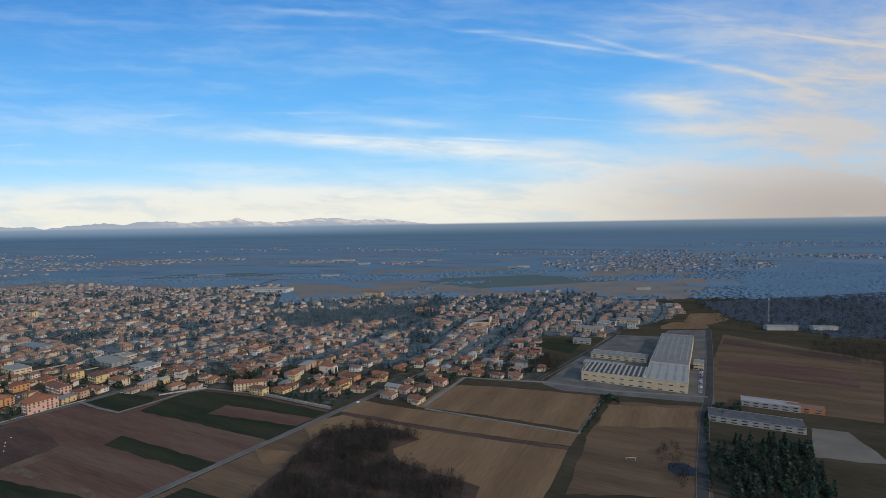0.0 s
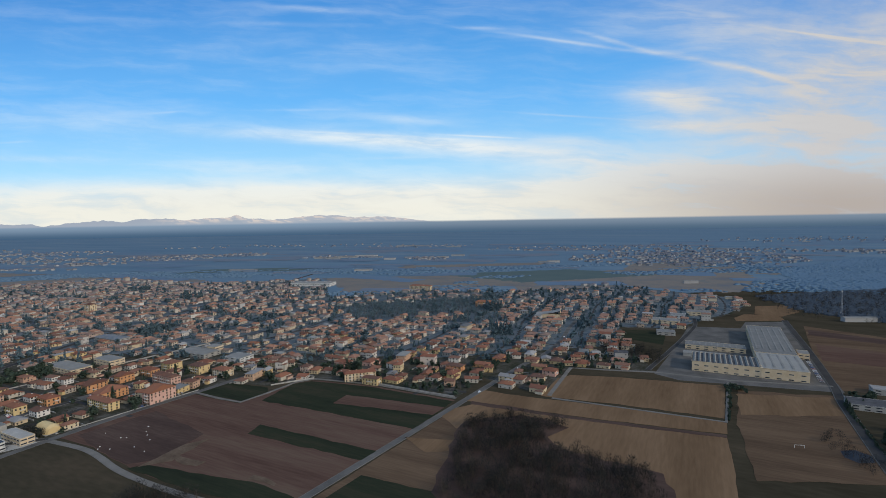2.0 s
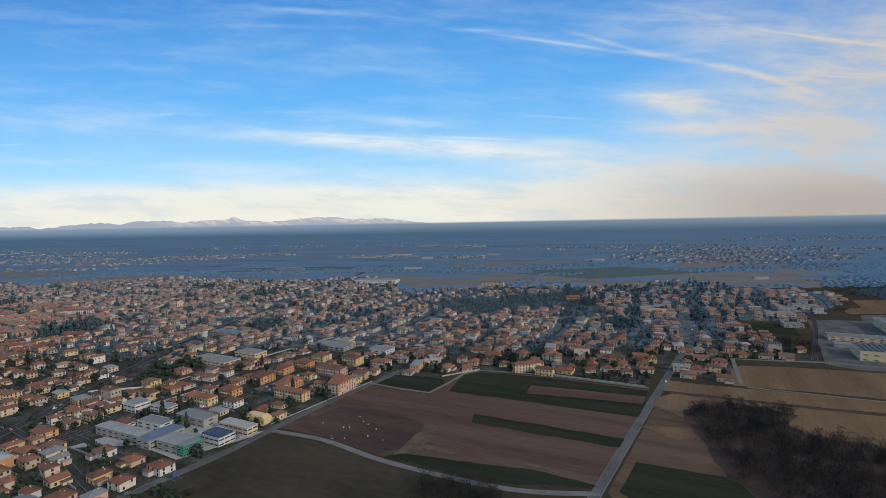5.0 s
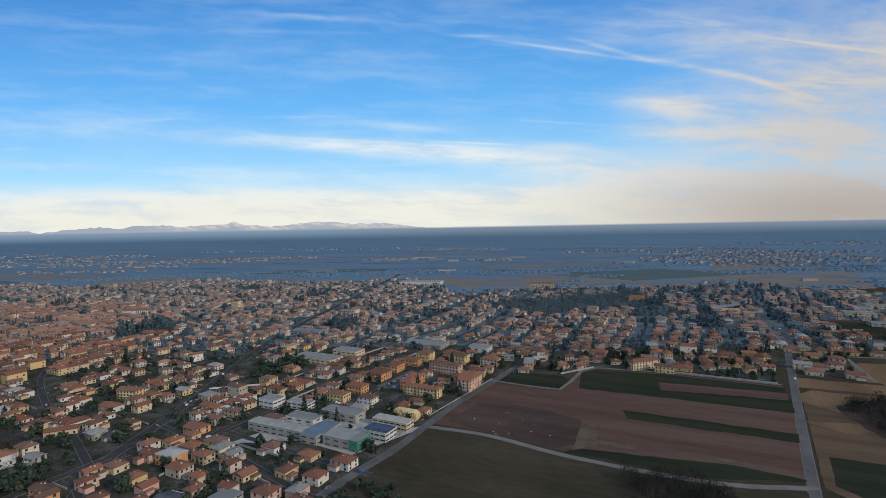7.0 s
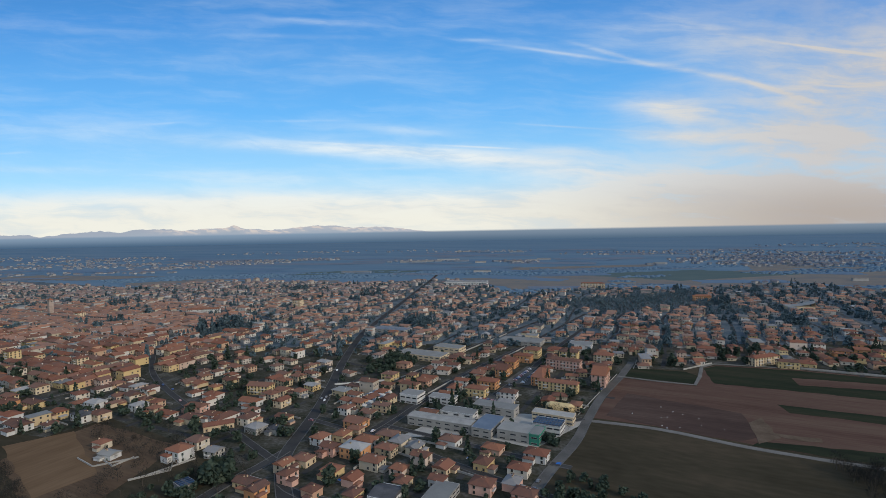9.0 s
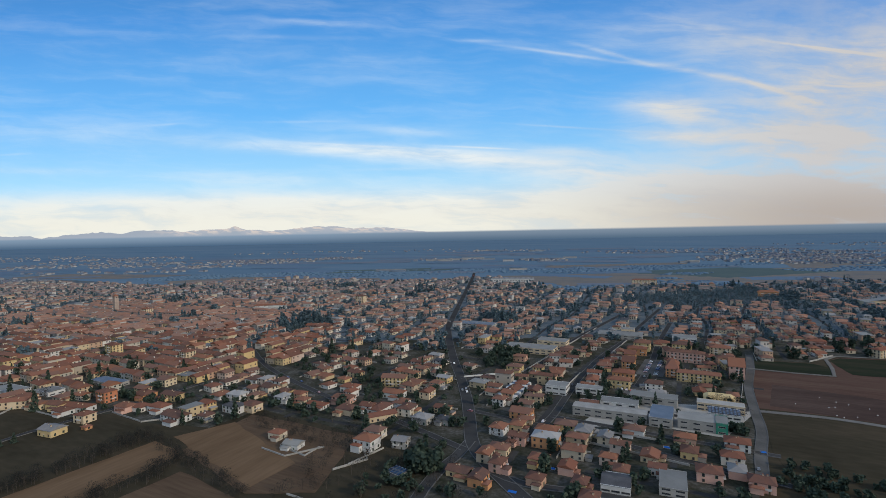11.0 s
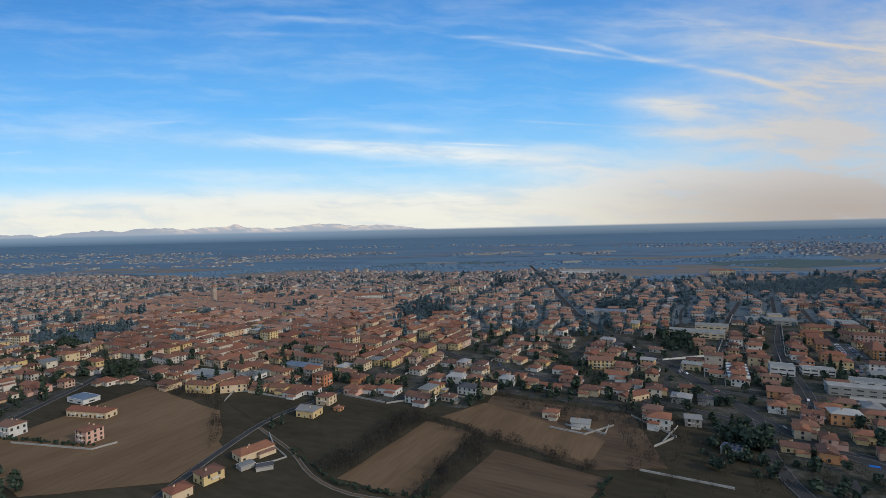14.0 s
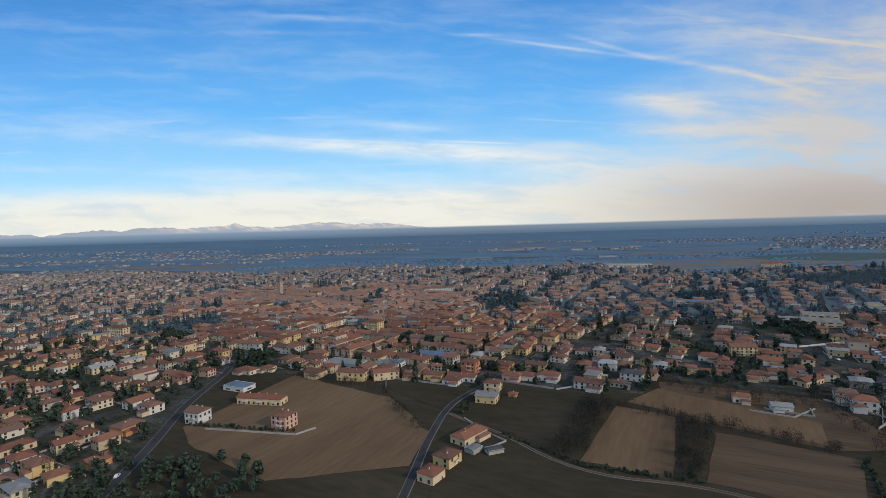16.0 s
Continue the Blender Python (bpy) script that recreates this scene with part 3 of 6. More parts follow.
def road(pts, width, mat, label, kerbs=False, smooth=True, z=0.16):
    """A road along the points, with a low shoulder or kerbs on both sides."""
    if smooth:
        p = [Vector((*q, 0)) for q in pts]
        p = [p[0] * 2 - p[1]] + p + [p[-1] * 2 - p[-2]]
        line = []
        for a, b, c, d in zip(p, p[1:], p[2:], p[3:]):
            n = max(2, int((c - b).length / 6))
            for i in range(n):
                k = i / n
                line.append(0.5 * (2 * b + (c - a) * k + (2 * a - 5 * b + 4 * c - d) * k * k + (3 * b - a - 3 * c + d) * k ** 3))
        line.append(p[-2])
    else:
        line = [Vector((*q, 0)) for q in pts]
    ROADS.append((pts, width))
    z += 0.006 * len(ROADS)
    s, n = Soup(mat), len(line)
    sides = []
    for i, q in enumerate(line):
        t = (line[min(i + 1, n - 1)] - line[max(i - 1, 0)]).normalized()
        sides.append((q, Vector((-t.y, t.x, 0))))

    def strip(a, b, z0, z1, m):
        v = []
        for q, w in sides:
            l, r = q + w * a, q + w * b
            v += [(l.x, l.y, z1), (r.x, r.y, z1), (l.x, l.y, z0), (r.x, r.y, z0)]
        f = []
        for i in range(n - 1):
            k = 4 * i
            f += [(k, k + 4, k + 5, k + 1), (k + 2, k + 6, k + 4, k), (k + 1, k + 5, k + 7, k + 3)]
        s.add(v, f, m)
    strip(-width / 2, width / 2, 0.0, z, mat)
    if kerbs:
        for e in (-1, 1):
            a, b = sorted((e * width / 2, e * (width / 2 + 0.35)))
            strip(a, b, 0.0, z + 0.09, KERB)
    else:
        for e in (-1, 1):
            a, b = sorted((e * width / 2, e * (width / 2 + 0.35)))
            strip(a, b, 0.0, z - 0.05, PALE_ROAD)
    return tagged(new("road", s.mesh("road")), label, "road", kind="structure")


road([(-168, 150), (-142, 190), (-110, 240), (-79, 288), (-57, 322), (-22, 376), (-2, 402), (24, 450), (44, 501), (62, 540)], 3.6, ASPHALT, "straight grey asphalt country road")
road([(-286, 254), (-257, 242), (-229, 222), (-202, 207), (-171, 194), (-140, 190)], 2.6, PALE_ROAD, "pale narrow farm track between fields")
road([(-330, 180), (-314, 207), (-299, 230), (-286, 256), (-268, 290), (-246, 324), (-226, 358)], 3.8, ASPHALT, "asphalt road along the edge of the town", kerbs=True)
road([(-398, 150), (-408, 175), (-418, 200), (-424, 222), (-424, 250), (-424, 279), (-426, 318), (-430, 376), (-432, 470), (-424, 560), (-385, 930), (-366, 1142)], 5.4, ASPHALT_DARK, "main asphalt road through the town", kerbs=True)
road([(-252, 531), (-336, 409), (-389, 323), (-426, 318)], 3.6, ASPHALT_DARK, "side street with walls", kerbs=True)
road([(-352, 262), (-339, 276), (-301, 340), (-270, 400), (-226, 478)], 3.4, ASPHALT_DARK, "street past parked cars and housing blocks", kerbs=True)
road([(-395, 236), (-385, 251), (-369, 284), (-352, 318), (-326, 362), (-292, 411), (-257, 469), (-200, 560)], 3.2, ASPHALT_DARK, "long straight street with garden walls", kerbs=True)
road([(-418, 198), (-408, 189), (-384, 181), (-360, 170), (-330, 160)], 3.2, ASPHALT_DARK, "street between villas", kerbs=True)
road([(-424, 262), (-416, 257), (-373, 228), (-344, 204), (-318, 184)], 2.8, ASPHALT_DARK, "residential street between villas", kerbs=True)
road([(-385, 252), (-366, 241), (-333, 221), (-307, 206)], 2.6, ASPHALT_DARK, "narrow residential street", kerbs=True)
road([(-352, 262), (-320, 246), (-288, 256)], 2.8, ASPHALT_DARK, "street past the workshops", kerbs=True, smooth=False)
road([(-428, 218), (-460, 251), (-492, 279), (-553, 348), (-600, 430)], 3.2, ASPHALT_DARK, "street leading to the old centre", kerbs=True)
road([(-425, 226), (-431, 212), (-438, 200), (-446, 178), (-450, 150)], 4.2, ASPHALT_DARK, "branch of the main road curving south", kerbs=True)
road([(-733, 150), (-736, 174), (-741, 204), (-750, 247), (-754, 293), (-757, 319), (-740, 360), (-700, 430)], 3.2, ASPHALT_DARK, "asphalt road past houses and field", kerbs=True)
road([(-650, 140), (-644, 176), (-639, 207), (-630, 240), (-609, 272), (-580, 320)], 2.4, ASPHALT_DARK, "narrow asphalt lane to the town")
road([(-632, 228), (-625, 220), (-611, 204), (-599, 186), (-584, 174), (-558, 165), (-530, 145)], 0.9, SOIL, "trodden earth footpath along the plots")
road([(276, 523), (211, 397), (169, 319), (150, 287), (110, 212), (95, 180)], 4.6, ASPHALT_DARK, "road beside the factory", kerbs=True)
road([(66, 359), (108, 414), (167, 495), (190, 540)], 3.2, ASPHALT_DARK, "street behind the factory", kerbs=True)
road([(-16, 309), (12, 367), (39, 360), (68, 354), (110, 333), (168, 318)], 2.2, PALE_ROAD, "pale lane along houses and works", smooth=False)
road([(-15, 305), (70, 265), (108, 330)], 1.4, PALE_ROAD, "pale field track", smooth=False)
road([(-247, 326), (-226, 314), (-208, 306), (-197, 322), (-185, 343), (-173, 350), (-131, 337), (-74, 307)], 1.5, PALE_ROAD, "pale footpath along the town's edge", smooth=False)
sheet("pavement", [(-320, 318), (-300, 352), (-286, 345), (-306, 311)], 0.20, ASPHALT, "asphalt car park with parked cars", "car park")
sheet("pavement", [(-322, 284), (-335, 277), (-343, 290), (-330, 297)], 0.20, ASPHALT, "asphalt car park by the workshops", "car park")
sheet("pavement", [(-271, 302), (-256, 330), (-252, 328), (-267, 299)], 0.20, ASPHALT, "asphalt parking strip along the road", "car park")
sheet("pavement", [(-378, 238), (-350, 270), (-300, 262), (-288, 252), (-318, 224), (-345, 240)], 0.13, CONCRETE, "concrete yard of the workshops", "yard")
sheet("pavement", [(90, 340), (160, 309), (250, 470), (225, 480), (210, 475), (150, 372), (110, 388)], 0.13, ASPHALT, "asphalt yard round the factory", "yard")
sheet("pavement", [(198, 268), (214, 262), (205, 226), (174, 234)], 0.16, GRAVEL, "pale gravel yard of the farm", "yard", wander=2.0)
sheet("water", [(100, 224), (104, 231), (111, 231), (114, 225), (110, 219), (103, 219)], 0.15, WATER, "small dark pond in the pasture", "pond", wander=2.0)
import collections

# ---- buildings ----
TAKEN = collections.defaultdict(list)    # ground already built on: (x, y, reach) by cell of 20 m


def take(x, y, reach):
    TAKEN[int(x // 20), int(y // 20)].append((x, y, reach))


def free(x, y, reach):
    i, j = int(x // 20), int(y // 20)
    return all(math.hypot(x - a, y - b) > reach + r for di in (-2, -1, 0, 1, 2) for dj in (-2, -1, 0, 1, 2) for a, b, r in TAKEN.get((i + di, j + dj), ()))


def take_plan(x, y, w, d, ang):
    n, m = max(1, int(w / 6)), max(1, int(d / 6))
    c, s = math.cos(ang), math.sin(ang)
    for i in range(n):
        for j in range(m):
            a, b = (i + 0.5) / n * w - w / 2, (j + 0.5) / m * d - d / 2
            take(x + c * a - s * b, y + s * a + c * b, 4.2)


def window_mesh(w, h, frame_mat):
    """A pane set back in a frame that stands proud of the wall: one piece."""
    s, k = Soup(GLASS, frame_mat), 0.10
    o = [(-w / 2 - k, h + k), (-w / 2 - k, -k), (w / 2 + k, -k), (w / 2 + k, h + k)]
    i = [(-w / 2, h), (-w / 2, 0), (w / 2, 0), (w / 2, h)]
    v = [(x, 0.0, z) for x, z in o] + [(x, -0.08, z) for x, z in o] + [(x, -0.08, z) for x, z in i] + [(x, -0.02, z) for x, z in i]
    for r in (0, 4, 8):
        for j in range(4):
            n = (j + 1) % 4
            s.f.append([r + j, r + n, r + 4 + n, r + 4 + j])
            s.m.append(1)
    s.f.append([12, 13, 14, 15])
    s.m.append(0)
    s.v = v
    return s.mesh("window")


WINDOW = window_mesh(0.70, 0.95, SHUTTER)
WINDOW_PLAIN = window_mesh(0.75, 0.75, WHITE)
WINDOW_BAND = window_mesh(2.6, 0.62, CONCRETE)
FRENCH = window_mesh(0.7, 1.25, SHUTTER)
_s = Soup(SHUTTER)
_s.box((0, -0.04, 0), (0.55, 0.08, 1.05), 0, SHUTTER)
_s.box((0, -0.06, 1.05), (0.8, 0.12, 0.1), 0, WHITE, True)
DOOR = _s.mesh("door")
_s = Soup(ROOF)
_s.box((0, 0, 0), (0.45, 0.45, 1.0), 0, CREAM)
_s.box((0, 0, 1.0), (0.62, 0.62, 0.09), 0, ROOF, True)
CHIMNEY = _s.mesh("chimney")
_s = Soup(WHITE)
_s.box((0, -0.45, 0), (2.4, 0.9, 0.12), 0, WHITE, True)
for _a, _b, _w, _d in ((0, -0.87, 2.4, 0.06), (-1.17, -0.45, 0.06, 0.9), (1.17, -0.45, 0.06, 0.9)):
    _s.box((_a, _b, 0.12), (_w, _d, 0.42), 0, WHITE)
BALCONY = _s.mesh("balcony")
_s = Soup(PANEL)
_s.box((0, 0, 0.04), (0.95, 1.5, 0.06), 0, PANEL, True)
SOLAR = _s.mesh("solar_panel")
STOREY = 1.75


def facade(home, w, d, h, rng, pick=None, step=1.9, kind=None):
    """Windows, a door and balconies on the four sides of a plan."""
    floors = max(1, int(h / STOREY + 0.25))
    for side, (ln, dist, turn) in enumerate(((w, d / 2, 0), (d, w / 2, 1), (w, d / 2, 2), (d, w / 2, 3))):
        a = turn * math.pi / 2
        n = max(1, int(ln / step))
        for fl in range(floors):
            z = 0.50 + fl * h / floors
            for i in range(n):
                q = (i + 0.5) / n * ln - ln / 2
                x, y = math.cos(a) * q + math.sin(a) * dist, math.sin(a) * q - math.cos(a) * dist
                if fl == 0 and side in (0, 2) and i == n // 2:
                    part("door", DOOR, home, at=(x, y, 0.02), ang=a)
                elif rng.random() < 0.88:
                    part("window", kind or WINDOW, home, at=(x, y, z), ang=a)
        if floors > 1 and side in (0, 1) and rng.random() < 0.45 and ln > 4.5:
            q = rng.uniform(-0.2, 0.2) * ln
            x, y = math.cos(a) * q + math.sin(a) * dist, math.sin(a) * q - math.cos(a) * dist
            part("balcony", BALCONY, home, at=(x, y, h / floors - 0.05), ang=a)


TINT = {"painted plaster": WALL, "cream": CREAM, "orange": ORANGE, "pink": PINK, "yellow": YELLOW, "white": WHITE, "red-brick": BRICK_RED, "concrete": CONCRETE}


def house(x, y, w, d, h, ang, paint="painted plaster", hip=1.0, roof=None, rise=None, wing=0.0, seed=0, dense=1.9):
    """A villa: walls, tiled roof, a lower wing, chimneys, windows, doors and balconies."""
    rng = random.Random(seed * 7919 + int(x * 13 + y * 7))
    style = "hipped" if hip > 0.5 else "gabled"
    cover = "grey" if roof is ROOF_GREY else "terracotta"
    home = thing("house", x, y, ang, f"{paint} house with a {style} {cover} tile roof and {'two storeys' if h > 2.5 else 'one storey'}", "house", "houses of the town")
    mat, top = TINT[paint], roof or ROOF
    rise = rise or d * 0.20
    s = Soup(mat)
    s.box((0, 0, 0), (w, d, h), 0, mat)
    if hip < 0.5:
        for e in (-1, 1):
            s.add([(e * w / 2, -d / 2, h), (e * w / 2, d / 2, h), (e * w / 2, 0, h + rise * 0.92)], [(0, 1, 2) if e > 0 else (1, 0, 2)], mat)
    part("wall", s, home)
    s = Soup(top)
    s.roof((0, 0, h), (w, d), 0, rise, hip, top)
    r = part("roof", s, home)
    for _ in range(rng.choice((1, 1, 2))):
        part("chimney", CHIMNEY, r, at=(rng.uniform(-0.25, 0.25) * w, rng.uniform(-0.2, 0.2) * d, h + rise * 0.45), ang=0)
    if wing:
        e = rng.choice((-1, 1))
        s = Soup(mat)
        s.box((e * w * 0.22, -d / 2 - wing / 2, 0), (w * 0.5, wing, h * 0.62), 0, mat)
        part("side_wing", s, home)
        s = Soup(top)
        s.roof((e * w * 0.22, -d / 2 - wing / 2, h * 0.62), (w * 0.5, wing), 0, rise * 0.5, 1.0, top, 0.25)
        part("wing_roof", s, home)
    facade(home, w, d, h, rng, step=dense)
    take_plan(x, y, w + 1, d + 1, ang)
    return home


def hall(x, y, w, d, h, deg, wall=CONCRETE, top=SHEET, label="grey concrete workshop hall with a flat metal roof", rise=0.35, bays=4.5, bands=True, skylights=0, sawtooth=0, panels=0, name="industrial_hall"):
    """A flat-roofed works building: walls, parapet, roof, window bands, skylight strips, panels and gates."""
    ang = radians(deg)
    b = thing(name, x, y, ang, label, "industrial building")
    s = Soup(wall)
    s.box((0, 0, 0), (w, d, h), 0, wall)
    part("wall", s, b)
    s = Soup(top)
    if sawtooth:
        s = Soup(SHEET_DARK)
        s.box((0, 0, h - 0.05), (w + 0.2, d + 0.2, 0.12), 0, SHEET_DARK, True)
    else:
        s.roof((0, 0, h), (w, d), 0, rise, 0.0, top, 0.12, 0.1)
    r = part("roof", s, b)
    if sawtooth:
        q, p = Soup(RIDGED), w / sawtooth
        v = [(x, y, z) for y in (-d / 2, d / 2) for x, z in ((-p * 0.30, 0), (0, 0.8), (p * 0.24, 0))]
        q.add(v, [(0, 1, 4, 3), (1, 2, 5, 4), (0, 2, 1), (3, 4, 5)], RIDGED)
        ridge = q.mesh("roof_ridge")
        for i in range(sawtooth):
            part("roof_ridge", ridge, r, at=((i + 0.5) / sawtooth * w - w / 2, 0, h + 0.05))
    s = Soup(wall)
    for px, py, pw, pd in ((0, -d / 2, w + 0.3, 0.22), (0, d / 2, w + 0.3, 0.22), (-w / 2, 0, 0.22, d - 0.2), (w / 2, 0, 0.22, d - 0.2)):
        s.box((px, py, h - 0.1), (pw, pd, 0.32), 0, wall, True)
    part("parapet", s, b)
    strip = None
    for i in range(skylights):
        if strip is None:
            q = Soup(RIDGED)
            q.box((0, 0, 0), (w / skylights * 0.22, d * 0.80, 0.2), 0, RIDGED)
            strip = q.mesh("skylight")
        part("skylight", strip, r, at=((i + 0.5) / skylights * w - w / 2, 0, h + 0.30))
    for i in range(panels):
        for j in range(4):
            part("solar_panel", SOLAR, r, at=((i + 0.5) / panels * w - w / 2, (j - 1.5) * d / 4.6, h + rise * 0.9))
    if bands:
        for side, (ln, dist) in enumerate(((w, d / 2), (d, w / 2), (w, d / 2), (d, w / 2))):
            a = side * math.pi / 2
            n = max(1, int(ln / bays))
            for fl in range(2 if h > 2.7 else 1):
                for i in range(n):
                    q = (i + 0.5) / n * ln - ln / 2
                    xx, yy = math.cos(a) * q + math.sin(a) * dist, math.sin(a) * q - math.cos(a) * dist
                    part("window", WINDOW_BAND, b, at=(xx, yy, 0.6 + fl * h / 2), ang=a)
    take_plan(x, y, w + 2, d + 2, ang)
    return b


def flats(x, y, w, d, h, deg, paint, label, hip=1.0, rise=None):
    """A block of flats under a tiled roof, with rows of windows and loggias."""
    ang = radians(deg)
    b = thing("apartment_block", x, y, ang, label, "apartment block", "housing blocks")
    mat, rise = TINT[paint], rise or d * 0.20
    s = Soup(mat)
    s.box((0, 0, 0), (w, d, h), 0, mat)
    part("wall", s, b)
    s = Soup(ROOF)
    s.roof((0, 0, h), (w, d), 0, rise, hip, ROOF, 0.4)
    r = part("roof", s, b)
    for i in range(max(2, int(w / 5))):
        part("chimney", CHIMNEY, r, at=((i + 0.5) / max(2, int(w / 5)) * w * 0.8 - w * 0.4, d * 0.12, h + rise * 0.5))
    facade(b, w, d, h, random.Random(int(x + y)), step=2.2)
    floors = max(2, int(h / STOREY + 0.25))
    for i in range(max(1, int(w / 6))):
        for fl in range(1, floors):
            q = (i + 0.5) / max(1, int(w / 6)) * w - w / 2 + 0.6
            part("balcony", BALCONY, b, at=(q, -d / 2, fl * h / floors - 0.05))
            part("balcony", BALCONY, b, at=(q, d / 2, fl * h / floors - 0.05), ang=math.pi)
    take_plan(x, y, w + 2, d + 2, ang)
    return b


# the factory at the eastern edge
hall(122, 359, 43, 27, 7.0, -27, CREAM, SHEET, "cream factory hall with a striped sawtooth roof", sawtooth=13, bays=5.5, name="factory_hall")
hall(156.5, 351, 27, 45, 7.0, -27, CREAM, SHEET, "cream factory hall with a grey roof and skylights", skylights=5, bays=5.5, name="factory_hall")
hall(192, 419, 27, 106, 7.0, -28, CREAM, SHEET, "long cream factory hall with a pale grey roof", skylights=6, bays=7, name="factory_hall")
hall(144, 414, 44, 15, 3.6, -27, CREAM, SHEET, "low cream storage hall with a ribbed roof", skylights=10, bays=6)
hall(124, 392, 30, 9, 2.6, -27, CONCRETE, SHEET, "low grey shed behind the factory", bands=False)
hall(195, 383, 7, 12, 4.8, -28, CREAM, SHEET, "cream annex of the factory with a loading bay", bays=3)
hall(172, 276, 46, 14, 3.2, -27, CONCRETE, SHEET_DARK, "long low barn with a dark grey roof", bays=5, name="barn")
hall(196, 300, 30, 9, 3.4, -27, CONCRETE, ROOF_GREY, "grey farm shed with a weathered roof", bays=5, name="barn")
hall(212, 292, 18, 7, 3.0, -27, BRICK_RED, ROOF, "brick farm shed with a red tile roof", bays=5, name="barn", rise=1.4)
hall(150, 520, 26, 16, 4.0, -27, CREAM, SHEET, "cream workshop with a pale flat roof")
hall(128, 470, 16, 12, 3.2, -20, CONCRETE, SHEET, "grey workshop hall at the edge of town")
hall(176, 545, 18, 14, 4.2, -27, WHITE, SHEET, "white workshop hall with a flat roof")
hall(205, 560, 24, 16, 4.4, -27, CREAM, SHEET, "cream workshop hall with a flat roof")
# the workshops by the road
hall(-358, 250, 33, 7.2, 4.2, -25, CONCRETE, CONCRETE, "long pale concrete workshop with a window band")
hall(-349, 262, 17.5, 8.5, 3.5, -24, WHITE, SHEET, "pale workshop hall with a white metal roof")
hall(-364, 262, 9, 7, 3.2, -24, WHITE, ROOF, "white workshop annex under a red tile roof", rise=1.2)
hall(-330, 267, 22, 8.5, 4.3, -27, CONCRETE, SHEET, "two-storey pale concrete workshop block")
hall(-336, 244, 9.5, 18, 4.3, -27, CONCRETE, SHEET_BLUE, "workshop with a blue-grey metal roof")
hall(-324, 236, 15, 10, 4.6, -27, CONCRETE, SHEET, "two-storey concrete workshop with a pale roof")
hall(-315.5, 231.5, 4.5, 10.2, 4.9, -27, GREEN_CLAD, SHEET, "workshop head clad in dark green panels", bays=2.3)
hall(-308, 243, 13, 9.5, 4.2, -27, WHITE, SHEET_DARK, "white workshop with solar panels on its roof", panels=9, bays=3)
hall(-303, 255, 20, 6.5, 3.9, -27, CREAM, CONCRETE, "beige two-storey workshop and office", bays=3)
hall(-357, 284, 14.5, 6.5, 3.6, -24, WHITE, SHEET, "white office building with a flat roof", bays=3)
hall(-374, 287, 11, 9, 4.8, -27, WHITE, SHEET, "white two-storey office building", bays=2.8)
hall(-358, 185, 8.5, 14, 2.9, -24, CONCRETE, SHEET, "long pale hall with a white metal roof", bays=3)
hall(-377, 186, 9.5, 10, 2.6, -22, WHITE, SHEET_DARK, "white house-like hall with a dark grey pitched roof", rise=1.2, bays=3)
hall(-372, 381, 36, 15, 3.9, -27, CREAM, SHEET, "wide cream works with pale flat roofs", skylights=5)
hall(-352, 398, 22, 12, 4.6, -27, CREAM, SHEET, "cream works block behind the gardens", bays=4)
hall(-292, 422, 34, 17, 3.4, -24, CONCRETE, SHEET, "wide pale works hall", skylights=6)
hall(-282, 432, 10, 9, 5.1, -24, CREAM, SHEET, "cream office block of the works", bays=3)
hall(-249, 403, 17, 14, 3.8, -24, WHITE, SHEET, "white works hall with a flat roof")
hall(-316, 885, 74, 30, 5.5, -10, WHITE, SHEET, "very long white hall at the far edge of town", skylights=8)
hall(-405, 480, 34, 14, 3.5, -25, CONCRETE, SHEET_BLUE, "works hall with blue-grey roof panels", skylights=9)
hall(-640, 318, 24, 9, 2.5, -25, CONCRETE, SHEET_BLUE, "long workshop with a blue-grey roof in the old town")
hall(-690, 306, 22, 10, 2.3, -24, WHITE, SHEET, "low white workshop with a flat roof")
hall(-664, 302, 14, 9, 2.5, -24, WHITE, SHEET, "white workshop with a pale roof")
hall(-735, 268, 13, 8, 2.2, -24, WHITE, SHEET_BLUE, "low white shed with a blue-grey roof")
hall(-624, 193, 5.0, 4.0, 1.5, 48, CONCRETE, SHEET, "open grey carport beside the farmhouse", bands=False, name="carport")
hall(-617, 192, 5.6, 3.6, 1.4, 20, CONCRETE, SHEET_DARK, "low grey lean-to shed beside the farmhouse", bands=False, name="shed")
hall(-453, 196, 6.4, 5.4, 2.2, -40, CONCRETE, SHEET_DARK, "small shed with solar panels among trees", panels=4, bands=False, name="shed")
# the housing blocks
flats(-262, 312, 8.1, 17.0, 7.2, -27, "pink", "pink three-storey apartment block under a tile roof", 0.0)
flats(-290, 301, 22.5, 6.4, 5.1, -27, "yellow", "long yellow apartment block under a tile roof", 0.3)
flats(-297, 318, 6.8, 18.7, 5.1, -27, "orange", "orange apartment block under a tile roof", 0.3)
flats(-276, 345, 22.5, 6.8, 6.5, -30, "pink", "long pink apartment block under a tile roof")
flats(-291, 379, 10.8, 10.2, 5.9, -27, "yellow", "square yellow apartment block with a hipped roof")
flats(-266, 371, 12.6, 9.3, 5.9, -27, "yellow", "yellow apartment block with a hipped tile roof")
flats(-244, 362, 12.6, 8.5, 5.2, -27, "cream", "cream apartment block with a hipped tile roof")
flats(-318, 333, 7.2, 12.8, 5.1, -27, "orange", "orange apartment row under a tile roof", 0.0)
flats(-310, 352, 6.8, 10.2, 4.8, -27, "orange", "orange apartment house under a tile roof", 0.0)
flats(-300, 366, 12.6, 6.8, 4.8, -27, "orange", "orange apartment block with a hipped roof")
